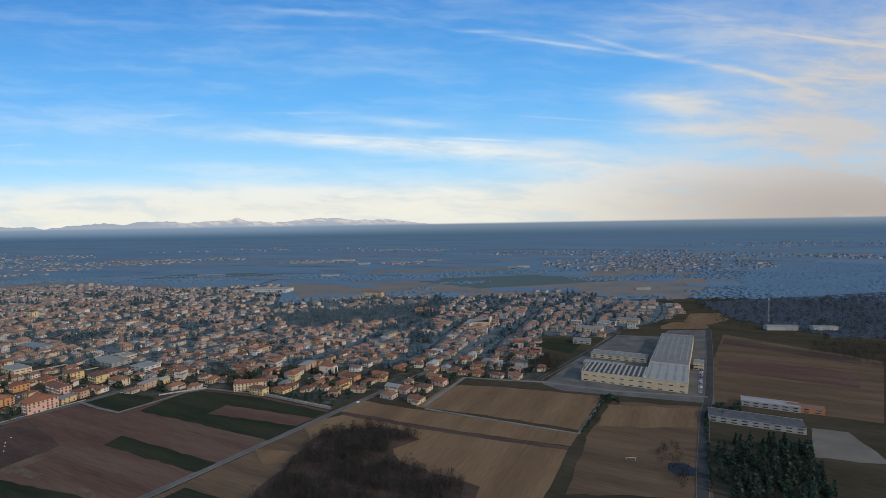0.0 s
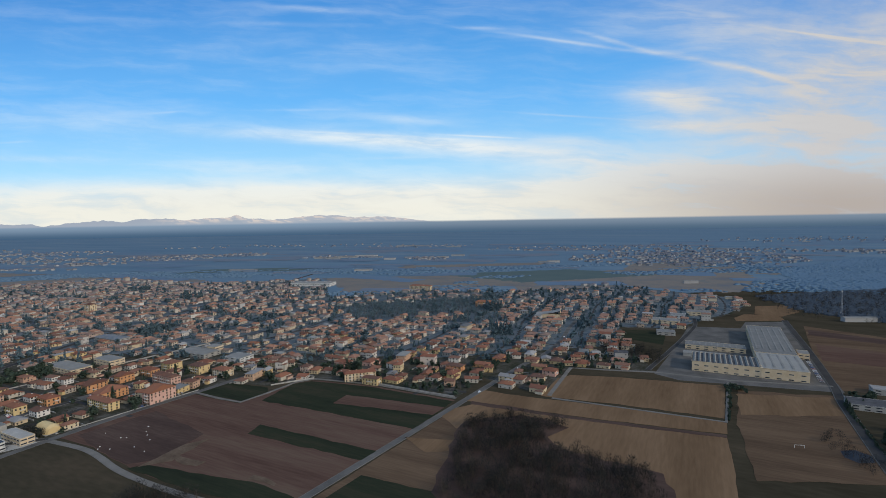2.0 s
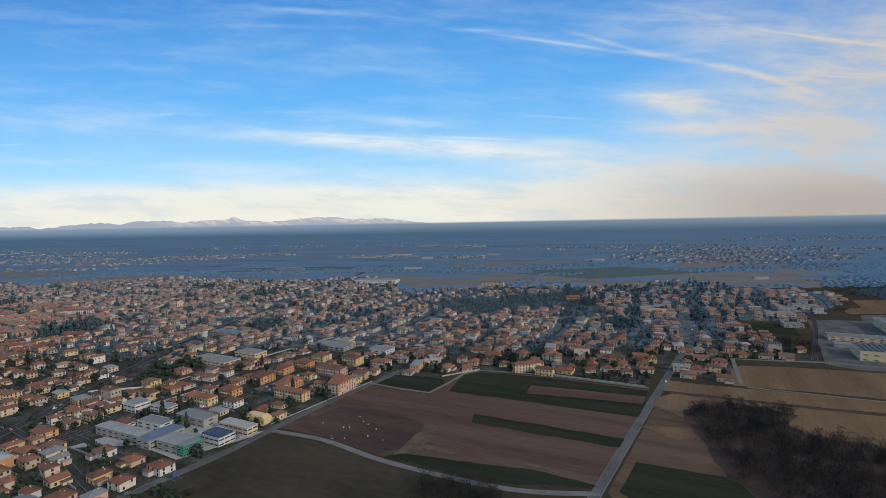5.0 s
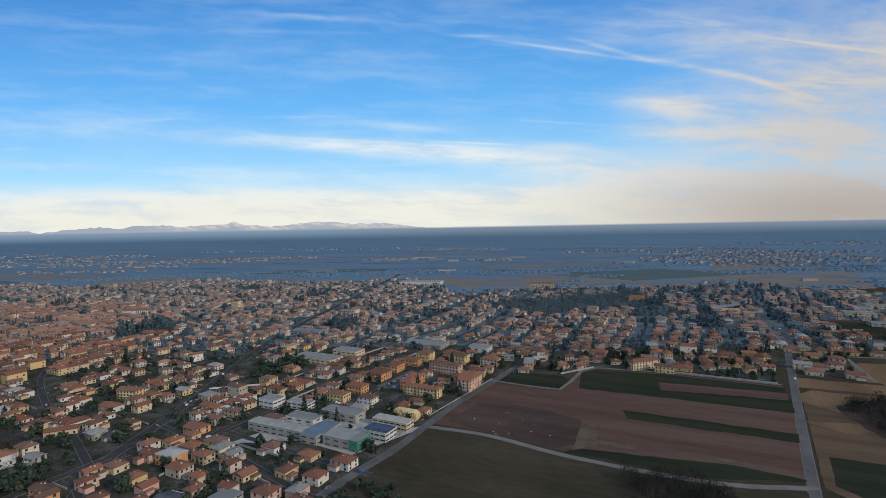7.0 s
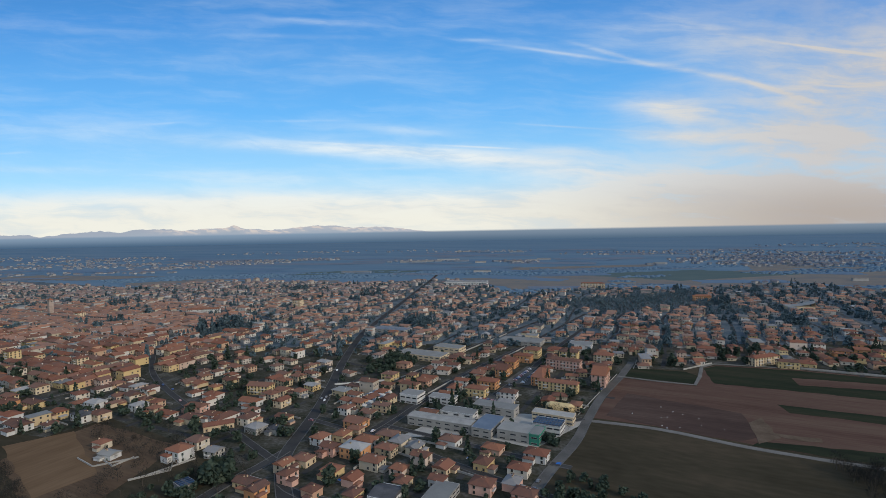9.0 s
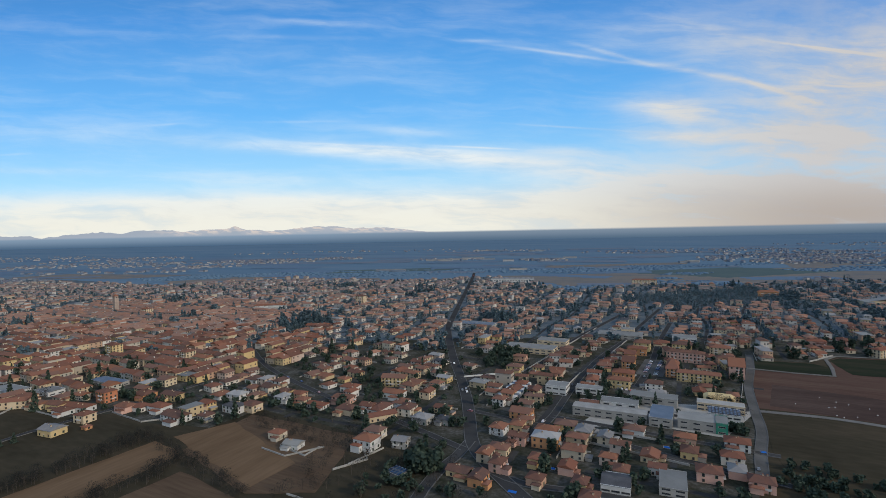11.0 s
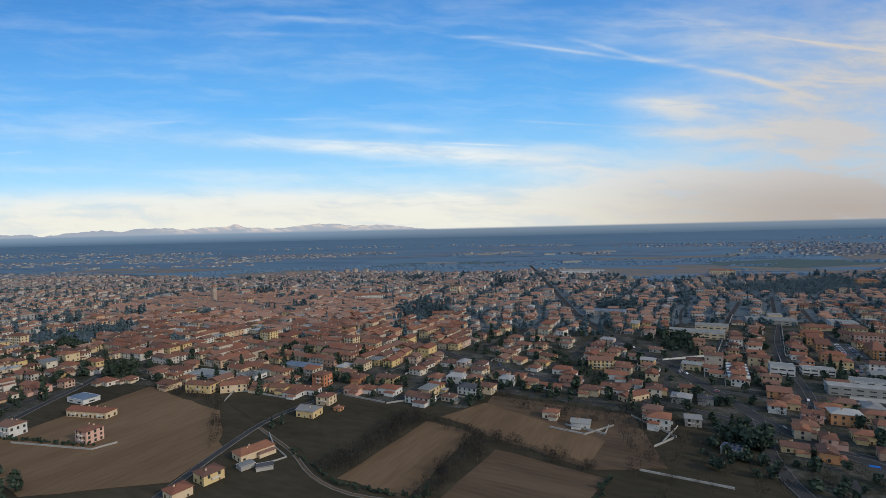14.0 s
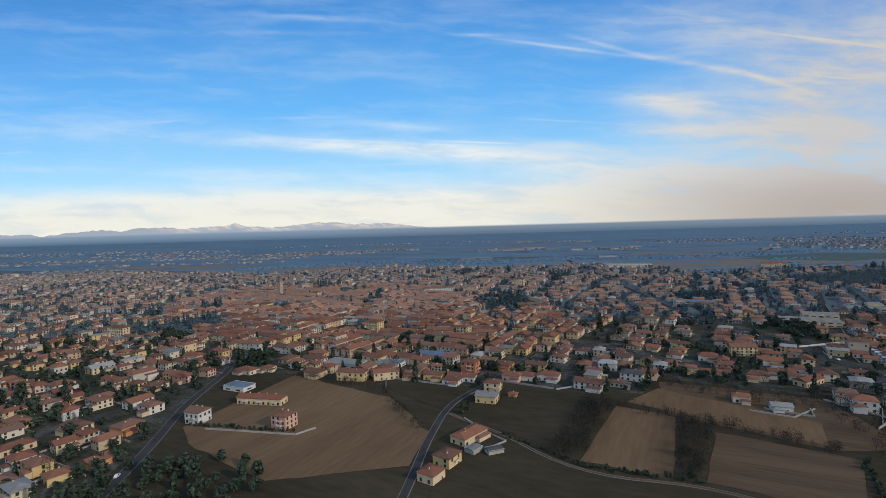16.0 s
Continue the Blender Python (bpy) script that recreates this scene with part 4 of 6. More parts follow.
flats(-330, 309, 11.7, 7.6, 4.5, -27, "orange", "orange-brown apartment house under a tile roof")
flats(-338, 294, 11.7, 6.8, 4.8, -27, "yellow", "ochre apartment house under a tile roof")
flats(-465, 306, 13.5, 7.6, 5.1, -12, "yellow", "bright yellow terrace of flats with gables", 0.0)
flats(-141, 348, 21.6, 6.8, 5.5, 18, "cream", "long cream apartment block at the edge of town", 0.6)
flats(-131, 338, 11.7, 6.0, 4.5, -24, "yellow", "low yellow apartment block by the green field", 0.4)
flats(-697, 219, 7.2, 6.8, 5.3, -24, "pink", "tall striped pink villa with a hipped roof")
flats(-716, 247, 21.6, 6.0, 3.0, -12, "cream", "terrace of new houses under red tile roofs", 0.0)
flats(-735, 227, 7.2, 6.8, 4.8, -20, "white", "white twin house with red tile gables", 0.0)
flats(-620, 286, 8.1, 6.8, 6.1, -27, "red-brick", "red-brick apartment house with balconies")
flats(-685, 390, 10.8, 7.6, 9.2, -30, "yellow", "tall yellow apartment tower in the old town", 1.0)
flats(-620, 372, 8.1, 7.6, 7.2, -30, "cream", "tall cream apartment house in the old town", 1.0)
flats(-880, 400, 16.2, 7.6, 8.2, -20, "cream", "tall pale apartment block among conifers", 1.0)
flats(-780, 590, 9, 8, 7.2, -20, "cream", "cream apartment house above the old roofs", 1.0)
flats(-640, 600, 36.0, 7.6, 7.2, 10, "white", "long white palace-like building with many windows", 0.6)
flats(-540, 640, 10.8, 8.5, 10.9, -20, "cream", "tall tower block behind the park", 1.0)
flats(-30, 640, 21.6, 8.5, 6.5, -20, "orange", "red housing block behind the park", 1.0)
flats(-120, 800, 36.0, 8.5, 7.7, -20, "cream", "long cream housing block at the far edge", 1.0)

# houses between the fields and at the western edge of town: x, y, width, depth, height, turn, paint, hip, roof, wing
HOMES = (
    (-468, 221, 8.6, 7.4, 4.6, -27, "white", 1.0, ROOF, 2.2), (-454, 222, 6.0, 5.6, 3.2, -20, "concrete", 0.0, ROOF_GREY, 0), (-446, 248, 8.2, 7.0, 3.0, -30, "concrete", 1.0, ROOF_GREY, 0),
    (-436, 246, 6.4, 5.0, 2.8, -30, "concrete", 1.0, SHEET_DARK, 1.8), (-466, 253, 13.5, 6.0, 2.6, 25, "cream", 0.0, ROOF, 0), (-474, 264, 6.6, 6.0, 3.4, -25, "white", 0.0, ROOF, 1.8),
    (-489, 278, 11.0, 6.4, 3.2, -20, "pink", 0.5, ROOF, 2.4), (-501, 271, 10.5, 5.2, 1.9, -25, "white", 0.0, ROOF, 1.6), (-499, 223, 7.4, 5.0, 2.1, -20, "white", 0.0, SHEET, 2.0),
    (-625, 203, 13.0, 6.6, 2.7, 48, "cream", 0.6, ROOF, 1.8), (-633, 185, 7.2, 6.4, 3.4, 55, "yellow", 1.0, ROOF, 0), (-638, 175, 6.4, 6.0, 2.8, 55, "cream", 1.0, ROOF, 0),
    (-615, 242, 9.0, 7.2, 3.0, -20, "yellow", 0.0, ROOF_GREY, 0), (-611, 257, 7.2, 6.4, 4.0, -20, "cream", 1.0, ROOF, 0), (-603, 247, 3.6, 3.0, 1.5, -25, "orange", 1.0, ROOF, 0),
    (-625, 273, 14.0, 6.6, 2.6, -16, "white", 0.0, ROOF, 2.4), (-639, 276, 9.6, 6.2, 3.0, -18, "yellow", 0.0, ROOF, 2.0), (-650, 278, 8.2, 6.4, 2.8, -18, "cream", 0.0, ROOF, 2.0),
    (-582, 270, 10.4, 6.6, 3.0, -25, "white", 1.0, ROOF, 2.2), (-566, 256, 13.0, 7.4, 3.2, -28, "white", 0.0, ROOF, 3.2), (-542, 267, 10.4, 6.8, 3.6, -28, "white", 1.0, SHEET_DARK, 0),
    (-600, 271, 8.8, 6.6, 3.0, -25, "pink", 0.6, ROOF, 1.8), (-585, 288, 11.0, 6.4, 3.2, -25, "yellow", 0.0, ROOF, 2.0), (-681, 279, 15.0, 6.6, 4.4, -14, "yellow", 0.0, ROOF, 0), (-664, 279, 13.0, 6.4, 4.0, 14, "cream", 0.0, ROOF, 0),
    (-391, 232, 9.4, 6.8, 2.6, -27, "painted plaster", 1.0, ROOF, 2.2), (-394, 220, 10.6, 7.4, 4.6, -24, "orange", 1.0, ROOF_GREY, 0), (-382, 236, 9.0, 6.8, 3.2, -24, "yellow", 1.0, ROOF, 0))
for i, (x, y, w, d, h, deg, paint, hip, top, wing) in enumerate(HOMES):
    house(x, y, w, d, h, radians(deg), paint, hip, top, wing=wing, seed=900 + i, dense=2.6)

# villas seen one by one: x, y, width
VILLAS_A = [-328, 202, 9.0, -332, 192, 8.2, -341, 208, 8.6, -336, 222, 9.6, -354, 230, 9.8, -369, 222, 8.0, -357, 206, 8.2, -366, 213, 8.4, -376, 228, 9.4, -359, 195, 6.8, -372, 195, 7.0,
            -319, 214, 10.5, -386, 231, 8.8, -398, 245, 7.4, -405, 223, 8.6, -414, 214, 8.8, -400, 204, 8.0, -416, 200, 7.6]
VILLAS_B = [-412, 234, 8.2, -403, 238, 8.5, -390, 309, 8.0, -392, 296, 7.6, -424, 190, 8.0, -463, 222, 10.5, -443, 251, 10.0, -454, 259, 9.5, -463, 285, 13, -445, 283, 9.0, -482, 278, 11,
            -534, 268, 10.5, -577, 287, 12, -404, 189, 6.6, -389, 187, 7.2, -374, 203, 7.0]
VILLAS_C = [-399, 252, 11, -381, 233, 9.0, -391, 197, 7.2, -343, 190, 9.5, -329, 183, 9.0, -420, 208, 7.4, -466, 232, 9.0, -457, 219, 7.6, -498, 221, 9.0, -468, 264, 14, -498, 271, 8.4,
            -488, 281, 10, -510, 275, 7.6, -522, 281, 8.6, -533, 310, 9.4, -543, 315, 9.6, -567, 256, 11]
VILLAS_D = [-639, 277, 12, -666, 286, 14, -559, 289, 9.8, -602, 291, 11, -593, 272, 10, -581, 268, 12, -568, 262, 10.5,
            -548, 285, 10.5, -630, 268, 9.8, -668, 326, 9.4, -647, 292, 11, -676, 290, 12]
VILLAS_E = [-759, 219, 11, -779, 219, 12, -790, 203, 13, -796, 236, 12, -794, 255, 12.5, -779, 272, 11.5, -772, 247, 12, -771, 284, 12.5, -742, 296, 13, -762, 240, 9.5, -808, 226, 12,
            -841, 261, 12, -829, 275, 12, -702, 286, 10.5, -804, 314, 14, -830, 306, 14, -788, 330, 14]
VILLAS_F = [-614, 315, 11, -551, 318, 10.5, -726, 318, 12, -711, 330, 14, -509, 233, 7.5, -484, 262, 10.5, -489, 297, 11, -197, 352, 12, -391, 330, 10.5, -271, 393, 13,
            -58, 356, 13, -76, 350, 14, -12, 399, 14, -11, 367, 12, -38, 340, 12, 5, 382, 12, 22, 374, 12]
VILLAS_G = [-139, 386, 15, -160, 385, 14, -21, 318, 11, -30, 338, 12, -40, 327, 11, -17, 340, 11, -6, 352, 11, -38, 393, 14, -13, 386, 12, 37, 368, 11, 50, 365, 11, -53, 375, 14, -73, 367, 14, -86, 347, 14,
            -117, 342, 14, -119, 378, 15]
PAINTS = ["painted plaster"] * 5 + ["cream", "yellow", "white", "orange", "pink", "cream", "white"]
rng = random.Random(5)
for row in (VILLAS_A, VILLAS_B, VILLAS_C, VILLAS_D, VILLAS_E, VILLAS_F, VILLAS_G):
    for i in range(0, len(row), 3):
        x, y, w = row[i:i + 3]
        if not free(x, y, 1.5):
            continue
        w *= 0.86
        d = min(w, 9) * rng.uniform(0.72, 0.92)
        h = rng.choice((2.3, 2.9, 3.3, 3.7))
        house(x, y, w, d, h, GRID + rng.choice((0, math.pi / 2)) + rng.uniform(-0.06, 0.06), rng.choice(PAINTS), rng.choice((1.0, 1.0, 0.0, 0.6)), ROOF_GREY if rng.random() < 0.07 else ROOF,
              wing=rng.choice((0, 1.8, 2.2, 2.8)), seed=i, dense=2.9)


# the rest of the town, plot by plot along the street grid
def open_ground(x, y, reach):
    if any(inside(p, x, y) for p in FIELDS) or any(off_line(p, x, y) < w / 2 + reach for p, w in ROADS):
        return True
    return False


OLD_TOWN = [(-541, 350), (-580, 318), (-640, 300), (-690, 290), (-770, 350), (-800, 385), (-905, 480), (-930, 600), (-880, 690), (-765, 717), (-660, 650), (-586, 591), (-535, 470)]
PARKS = [[(-227, 650), (0, 720), (-20, 600), (-178, 560)], [(-78, 533), (-53, 600), (-19, 590), (-7, 535)], [(-900, 420), (-840, 480), (-815, 430), (-870, 395)],
         [(-608, 470), (-560, 545), (-540, 520), (-575, 460)], [(-415, 345), (-395, 390), (-378, 372), (-398, 335)], [(-470, 205), (-440, 245), (-436, 190), (-480, 180)]]


def bend(x, y):
    """Streets that wander off the strict grid."""
    k = min(1, max(0, (y - 260) / 150))
    return x + k * 34 * noise.noise((x * 0.006, y * 0.006, 1.0)), y + k * 34 * noise.noise((x * 0.006, y * 0.006, 7.0))


far_walls, far_roofs, far_glass = Soup(WALL), Soup(ROOF), Soup(GLASS)
STEP_A, STEP_B = 11.4, 10.8               # a plot of the street grid
PLOTS = []
rng = random.Random(11)


def grid(i, j):
    a, b = i * STEP_A, j * STEP_B
    return a * math.cos(GRID) - b * math.sin(GRID) - 300, a * math.sin(GRID) + b * math.cos(GRID) + 300


def built(x, y):
    """How closely the town is built up there, 0 to 1: it thins out towards its far rim."""
    k = 0.90 - 0.5 * max(0.0, noise.noise((x * 0.009, y * 0.009, 3.0)))
    rim = 1200 if x < -330 else 900
    return k * min(1.0, max(0.45, (rim - y) / 330))


for i in range(-172, 76):
    for j in range(-36, 118):
        x, y = grid(i, j)
        x, y = bend(x + rng.uniform(-1.8, 1.8), y + rng.uniform(-1.8, 1.8))
        w, d, k, q = rng.uniform(5.8, 9.2), rng.uniform(5.2, 7.0), rng.random(), rng.random()
        if i % 5 == 0 or j % 12 == 0 or y < 120 or y > 1060 or abs(x + 560) > 1200:
            continue                      # a street runs here, or it is out of sight
        if not inside(TOWN_EDGE, x, y) or any(inside(p, x, y) for p in PARKS) or inside(OLD_TOWN, x, y) or k > built(x, y):
            continue
        if free(x, y, 4.4) and not open_ground(x, y, 5.4):
            PLOTS.append((y, x, w, d, q))
            take(x, y, 4.4)
PLOTS.sort()


def turned(x, y, ang, p, q):
    c, s = math.cos(ang), math.sin(ang)
    return x + c * p - s * q, y + s * p + c * q


def far_house(x, y, w, d, h, ang, hip, wm, tm, rr, glazed, rise=None):
    """A house of the crowd: walls, gables, roof, a wing, a chimney and windows."""
    far_walls.box((x, y, 0), (w, d, h), ang, wm)
    rise = rise or d * rr.uniform(0.17, 0.23)
    if hip == 0.0:
        for e in (-1, 1):
            q = [(e * w / 2, -d / 2, h), (e * w / 2, d / 2, h), (e * w / 2, 0, h + rise * 0.85)]
            far_walls.add([(*turned(x, y, ang, p, r), z) for p, r, z in q], [(0, 1, 2) if e > 0 else (1, 0, 2)], wm)
    far_roofs.roof((x, y, h), (w, d), ang, rise, hip, tm, 0.42)
    if rr.random() < 0.7:
        far_walls.box((*turned(x, y, ang, rr.uniform(-0.3, 0.3) * w, rr.uniform(-0.2, 0.2) * d), h + rise * 0.3), (0.55, 0.55, rise * 0.7 + 0.5), ang, wm)
    if glazed:
        for side, (ln, dist) in enumerate(((w, d / 2), (d, w / 2), (w, d / 2), (d, w / 2))):
            a = ang + side * math.pi / 2
            for fl in range(2 if h > 2.4 else 1):
                for q in (-0.33, 0.0, 0.33):
                    if rr.random() < 0.75:
                        far_glass.box((*turned(x, y, a, q * ln, -dist - 0.03), 0.55 + fl * h / 2), (0.85, 0.06, 1.0), a, GLASS)


for n, (y, x, w, d, k) in enumerate(PLOTS):
    rr = random.Random(n)
    h = rr.choice((2.2, 2.8, 3.2, 3.6))
    ang = GRID + (math.pi / 2 if rr.random() < 0.4 else 0) + rr.uniform(-0.08, 0.08) + 0.5 * noise.noise((x * 0.004, y * 0.004, 2.0))
    hip = rr.choice((1.0, 1.0, 0.0, 0.0, 0.5))
    if n < 60:
        house(x, y, w, d, h, ang, rr.choice(PAINTS), hip, ROOF_GREY if rr.random() < 0.06 else ROOF, wing=rr.choice((0, 2.0, 2.6)), seed=n, dense=2.9)
        continue
    # Farther houses take the wall and roof colours that hold haze.
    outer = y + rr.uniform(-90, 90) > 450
    wm, tm = (WALL_HAZED, ROOF_HAZED) if outer else (WALL, ROOF)
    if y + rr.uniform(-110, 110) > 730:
        wm, tm = WALL_FAR_HAZED, ROOF_FAR_HAZED
    if k > 0.95:                          # a flat-roofed workshop or block between the houses
        far_house(x, y, w * rr.uniform(1.0, 1.7), d * 1.15, h * rr.uniform(1.0, 1.5), ang, 1.0, wm, rr.choice((SHEET, SHEET, ROOF_GREY, SHEET_DARK)), rr, y < 640, 0.3)
        continue
    if k > 0.90:                          # a block of flats
        h *= rr.uniform(1.5, 2.0)
        w *= rr.uniform(1.0, 1.6)
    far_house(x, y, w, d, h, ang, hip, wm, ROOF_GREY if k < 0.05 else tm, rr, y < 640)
    if rr.random() < 0.6:                 # a lower wing under its own roof
        e, f = rr.choice((-1, 1)), rr.choice((-1, 1))
        px, py = turned(x, y, ang, e * w * 0.26, f * (d / 2 + 0.7))
        far_walls.box((px, py, 0), (w * 0.45, 2.4, h * 0.7), ang, wm)
        far_roofs.roof((px, py, h * 0.7), (w * 0.45, 2.4), ang, 0.5, 0.6, tm, 0.25)
    if rr.random() < 0.4:                 # a garage or shed in the garden
        px, py = turned(x, y, ang, rr.choice((-1, 1)) * (w / 2 + 1.6), rr.uniform(-0.5, 0.5) * d)
        far_walls.box((px, py, 0), (2.4, 3.4, 1.3), ang, wm)
        far_roofs.roof((px, py, 1.3), (2.4, 3.4), ang, 0.3, 0.0, rr.choice((tm, tm, ROOF_GREY, SHEET)), 0.2)

# the old centre: rows of houses wall to wall round narrow streets and courts
rng = random.Random(17)
BLOCK = 52.0
for bi in range(-16, 16):
    for bj in range(-12, 14):
        cx, cy = turned(-740, 480, GRID, bi * BLOCK, bj * BLOCK)
        turn = GRID + (math.pi / 2 if rng.random() < 0.45 else 0.0) + rng.uniform(-0.07, 0.07)
        for row in range(5):
            q, p = (row - 2) * 9.6 + rng.uniform(-0.5, 0.5), -BLOCK / 2 + 1.5
            base = rng.uniform(3.4, 4.6)
            while p < BLOCK / 2 - 6:
                w = min(rng.uniform(6.5, 13.0), BLOCK / 2 - 1 - p)
                d, h = rng.uniform(6.4, 8.0), base + rng.uniform(-0.5, 0.9)
                x, y = turned(cx, cy, turn, p + w / 2, q + rng.uniform(-0.4, 0.4))
                gap, kind = rng.random(), rng.random()
                p += w + (rng.uniform(2, 6) if gap < 0.16 else 0.02)
                if kind < 0.07 or not inside(OLD_TOWN, x, y) or any(inside(g, x, y) for g in PARKS) or not free(x, y, 3.6) or open_ground(x, y, 4.0):
                    continue
                rr = random.Random(int(x * 31 + y * 17))
                # Back rows get the copies with haze in their colour.
                wm, tm = (WALL_HAZED, ROOF_HAZED) if y + rr.uniform(-60, 60) > 470 else (WALL, ROOF)
                if kind > 0.94:
                    far_house(x, y, w, d * 1.2, h * 0.8, turn, 1.0, wm, rr.choice((SHEET, ROOF_GREY)), rr, y < 600, 0.3)
                else:
                    far_house(x, y, w, d, h * (1.5 if kind > 0.92 else 1), turn, 0.0, wm, tm, rr, y < 600, 1.5)
                take(x, y, 3.4)
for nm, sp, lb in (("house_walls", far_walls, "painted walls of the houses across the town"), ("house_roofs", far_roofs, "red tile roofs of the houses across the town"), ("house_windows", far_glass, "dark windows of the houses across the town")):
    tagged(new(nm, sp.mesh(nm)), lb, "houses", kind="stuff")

# ---- trees, hedges and woods ----
def crown_soup(n, radius, height, base, shape, size, mat, rng):
    """A crown of n small leaf clumps in an uneven outline. shape: cone, round or column."""
    s = Soup(mat)
    lobes = [(rng.uniform(-0.45, 0.45), rng.uniform(-0.45, 0.45), rng.uniform(0.2, 0.85), rng.uniform(0.35, 0.62)) for _ in range(6)]
    v, f = [], []
    for i in range(n):
        k = rng.random()
        if shape == "cone":
            z = k ** 1.4
            r = radius * (1.02 - z) * (0.55 + 0.45 * rng.random()) * (1 + 0.22 * math.sin(z * 34))
            a = rng.uniform(0, 6.283)
            x, y, z = r * math.cos(a), r * math.sin(a), base + z * height
        elif shape == "column":
            z, a = k, rng.uniform(0, 6.283)
            r = radius * (0.35 + 0.65 * math.sin(math.pi * (0.12 + 0.86 * z))) * (0.6 + 0.4 * rng.random())
            x, y, z = r * math.cos(a), r * math.sin(a), base + z * height
        else:
            cx, cy, cz, cr = lobes[i % 6]
            d = Vector((rng.gauss(0, 1), rng.gauss(0, 1), rng.gauss(0, 1))).normalized() * cr * (0.65 + 0.4 * rng.random())
            x, y, z = (cx + d.x) * radius, (cy + d.y) * radius, base + max(0.02, min(1.05, cz + d.z * 0.7)) * height
        q = size * rng.uniform(0.6, 1.4)
        u = Vector((rng.uniform(-1, 1), rng.uniform(-1, 1), rng.uniform(-0.6, 0.6))).normalized() * q
        w = u.cross(Vector((rng.uniform(-1, 1), rng.uniform(-1, 1), rng.uniform(-1, 1)))).normalized() * q * 0.8
        p, m = Vector((x, y, z)), len(v)
        v += [tuple(p - u), tuple(p + w), tuple(p + u * 0.9 + w * 0.3), tuple(p - w)]
        f += [(m, m + 1, m + 2), (m, m + 2, m + 3)]
    s.add(v, f, mat)
    return s


def limb(s, a, b, r0, r1, mat, n=5):
    """A tapered stick from a to b."""
    a, b = Vector(a), Vector(b)
    t = (b - a).normalized()
    u = t.orthogonal().normalized()
    w = t.cross(u)
    v = [tuple(p + (u * math.cos(6.283 * i / n) + w * math.sin(6.283 * i / n)) * r) for p, r in ((a, r0), (b, r1)) for i in range(n)]
    s.add(v, [(i, (i + 1) % n, n + (i + 1) % n, n + i) for i in range(n)], mat)


def trunk_soup(h, r, limbs, reach, rng, n=6):
    s = Soup(BARK)
    limb(s, (0, 0, -0.1), (rng.uniform(-.1, .1), rng.uniform(-.1, .1), h), r, r * 0.35, BARK, n)
    for i in range(limbs):
        z, a = h * rng.uniform(0.35, 0.9), 6.283 * i / limbs + rng.uniform(-.4, .4)
        e = (math.cos(a) * reach * rng.uniform(.6, 1), math.sin(a) * reach * rng.uniform(.6, 1), z + h * rng.uniform(.3, .6))
        limb(s, (0, 0, z), e, r * 0.45, r * 0.12, BARK, 4)
    return s


def twig_soup(n, radius, base, height, rng, thick=0.05):
    """The fine bare twigs of a leafless crown."""
    s, v, f = Soup(TWIG), [], []
    for _ in range(n):
        a, k = rng.uniform(0, 6.283), rng.random()
        r = radius * math.sqrt(rng.random()) * (0.45 + 0.55 * math.sin(math.pi * min(1, 0.15 + k * 0.8)))
        p = Vector((math.cos(a) * r, math.sin(a) * r, base + k * height))
        d = Vector((math.cos(a) * 0.5 + rng.uniform(-.5, .5), math.sin(a) * 0.5 + rng.uniform(-.5, .5), rng.uniform(.2, 1.1))).normalized() * rng.uniform(.5, 1.1) * radius * 0.4
        w = d.orthogonal().normalized() * thick * rng.uniform(.6, 1.5)
        m = len(v)
        v += [tuple(p - w), tuple(p + w), tuple(p + d)]
        f.append((m, m + 1, m + 2))
    s.add(v, f, TWIG)
    return s


rng = random.Random(3)


def tree_proto(kind, k):
    rng = random.Random(100 + k)
    if kind == "conifer":
        h = rng.uniform(5.5, 8.5)
        return trunk_soup(h * 0.8, 0.16, 0, 0, rng), crown_soup(520, h * 0.26, h * 0.92, h * 0.10, "cone", 0.34, LEAF, rng)
    if kind == "evergreen":
        h = rng.uniform(3.4, 6.0)
        return trunk_soup(h * 0.6, 0.15, 5, h * 0.3, rng), crown_soup(560, h * 0.52, h * 0.78, h * 0.2, "round", 0.34, LEAF, rng)
    if kind == "cypress":
        h = rng.uniform(4.5, 6.5)
        return trunk_soup(h * 0.8, 0.1, 0, 0, rng), crown_soup(420, h * 0.14, h * 0.95, h * 0.04, "column", 0.26, LEAF, rng)
    h = rng.uniform(4.5, 7.0)
    return trunk_soup(h * 0.62, 0.13, 9, h * 0.3, rng), twig_soup(620, h * 0.42, h * 0.25, h * 0.75, rng, 0.035)


LABELS = {"conifer": ("tall dark green conifer in a garden", "conifer"), "evergreen": ("dark green broad evergreen tree in a garden", "tree"),
          "cypress": ("slim dark cypress beside a house", "cypress"), "bare_tree": ("leafless grey-brown winter tree", "tree")}
PROTO = {}


def plant(kind, k, x, y, size, turn):
    key = (kind, k)
    m = pose(x, y, 0.05, 0, 0, turn)
    if key not in PROTO:
        lb, ct = LABELS[kind]
        t = thing("tree", 0, 0, 0, lb, ct, "garden trees")
        a, b = tree_proto(kind, k)
        part("trunk", a, t)
        part("crown", b, t)
        PROTO[key] = t
        t.scale = (size, size, size)
        t.location, t.rotation_euler = (x, y, 0.05), (0, 0, radians(turn))
        return t
    t = copy_thing(PROTO[key], m)
    t.scale = (size, size, size)
    return t


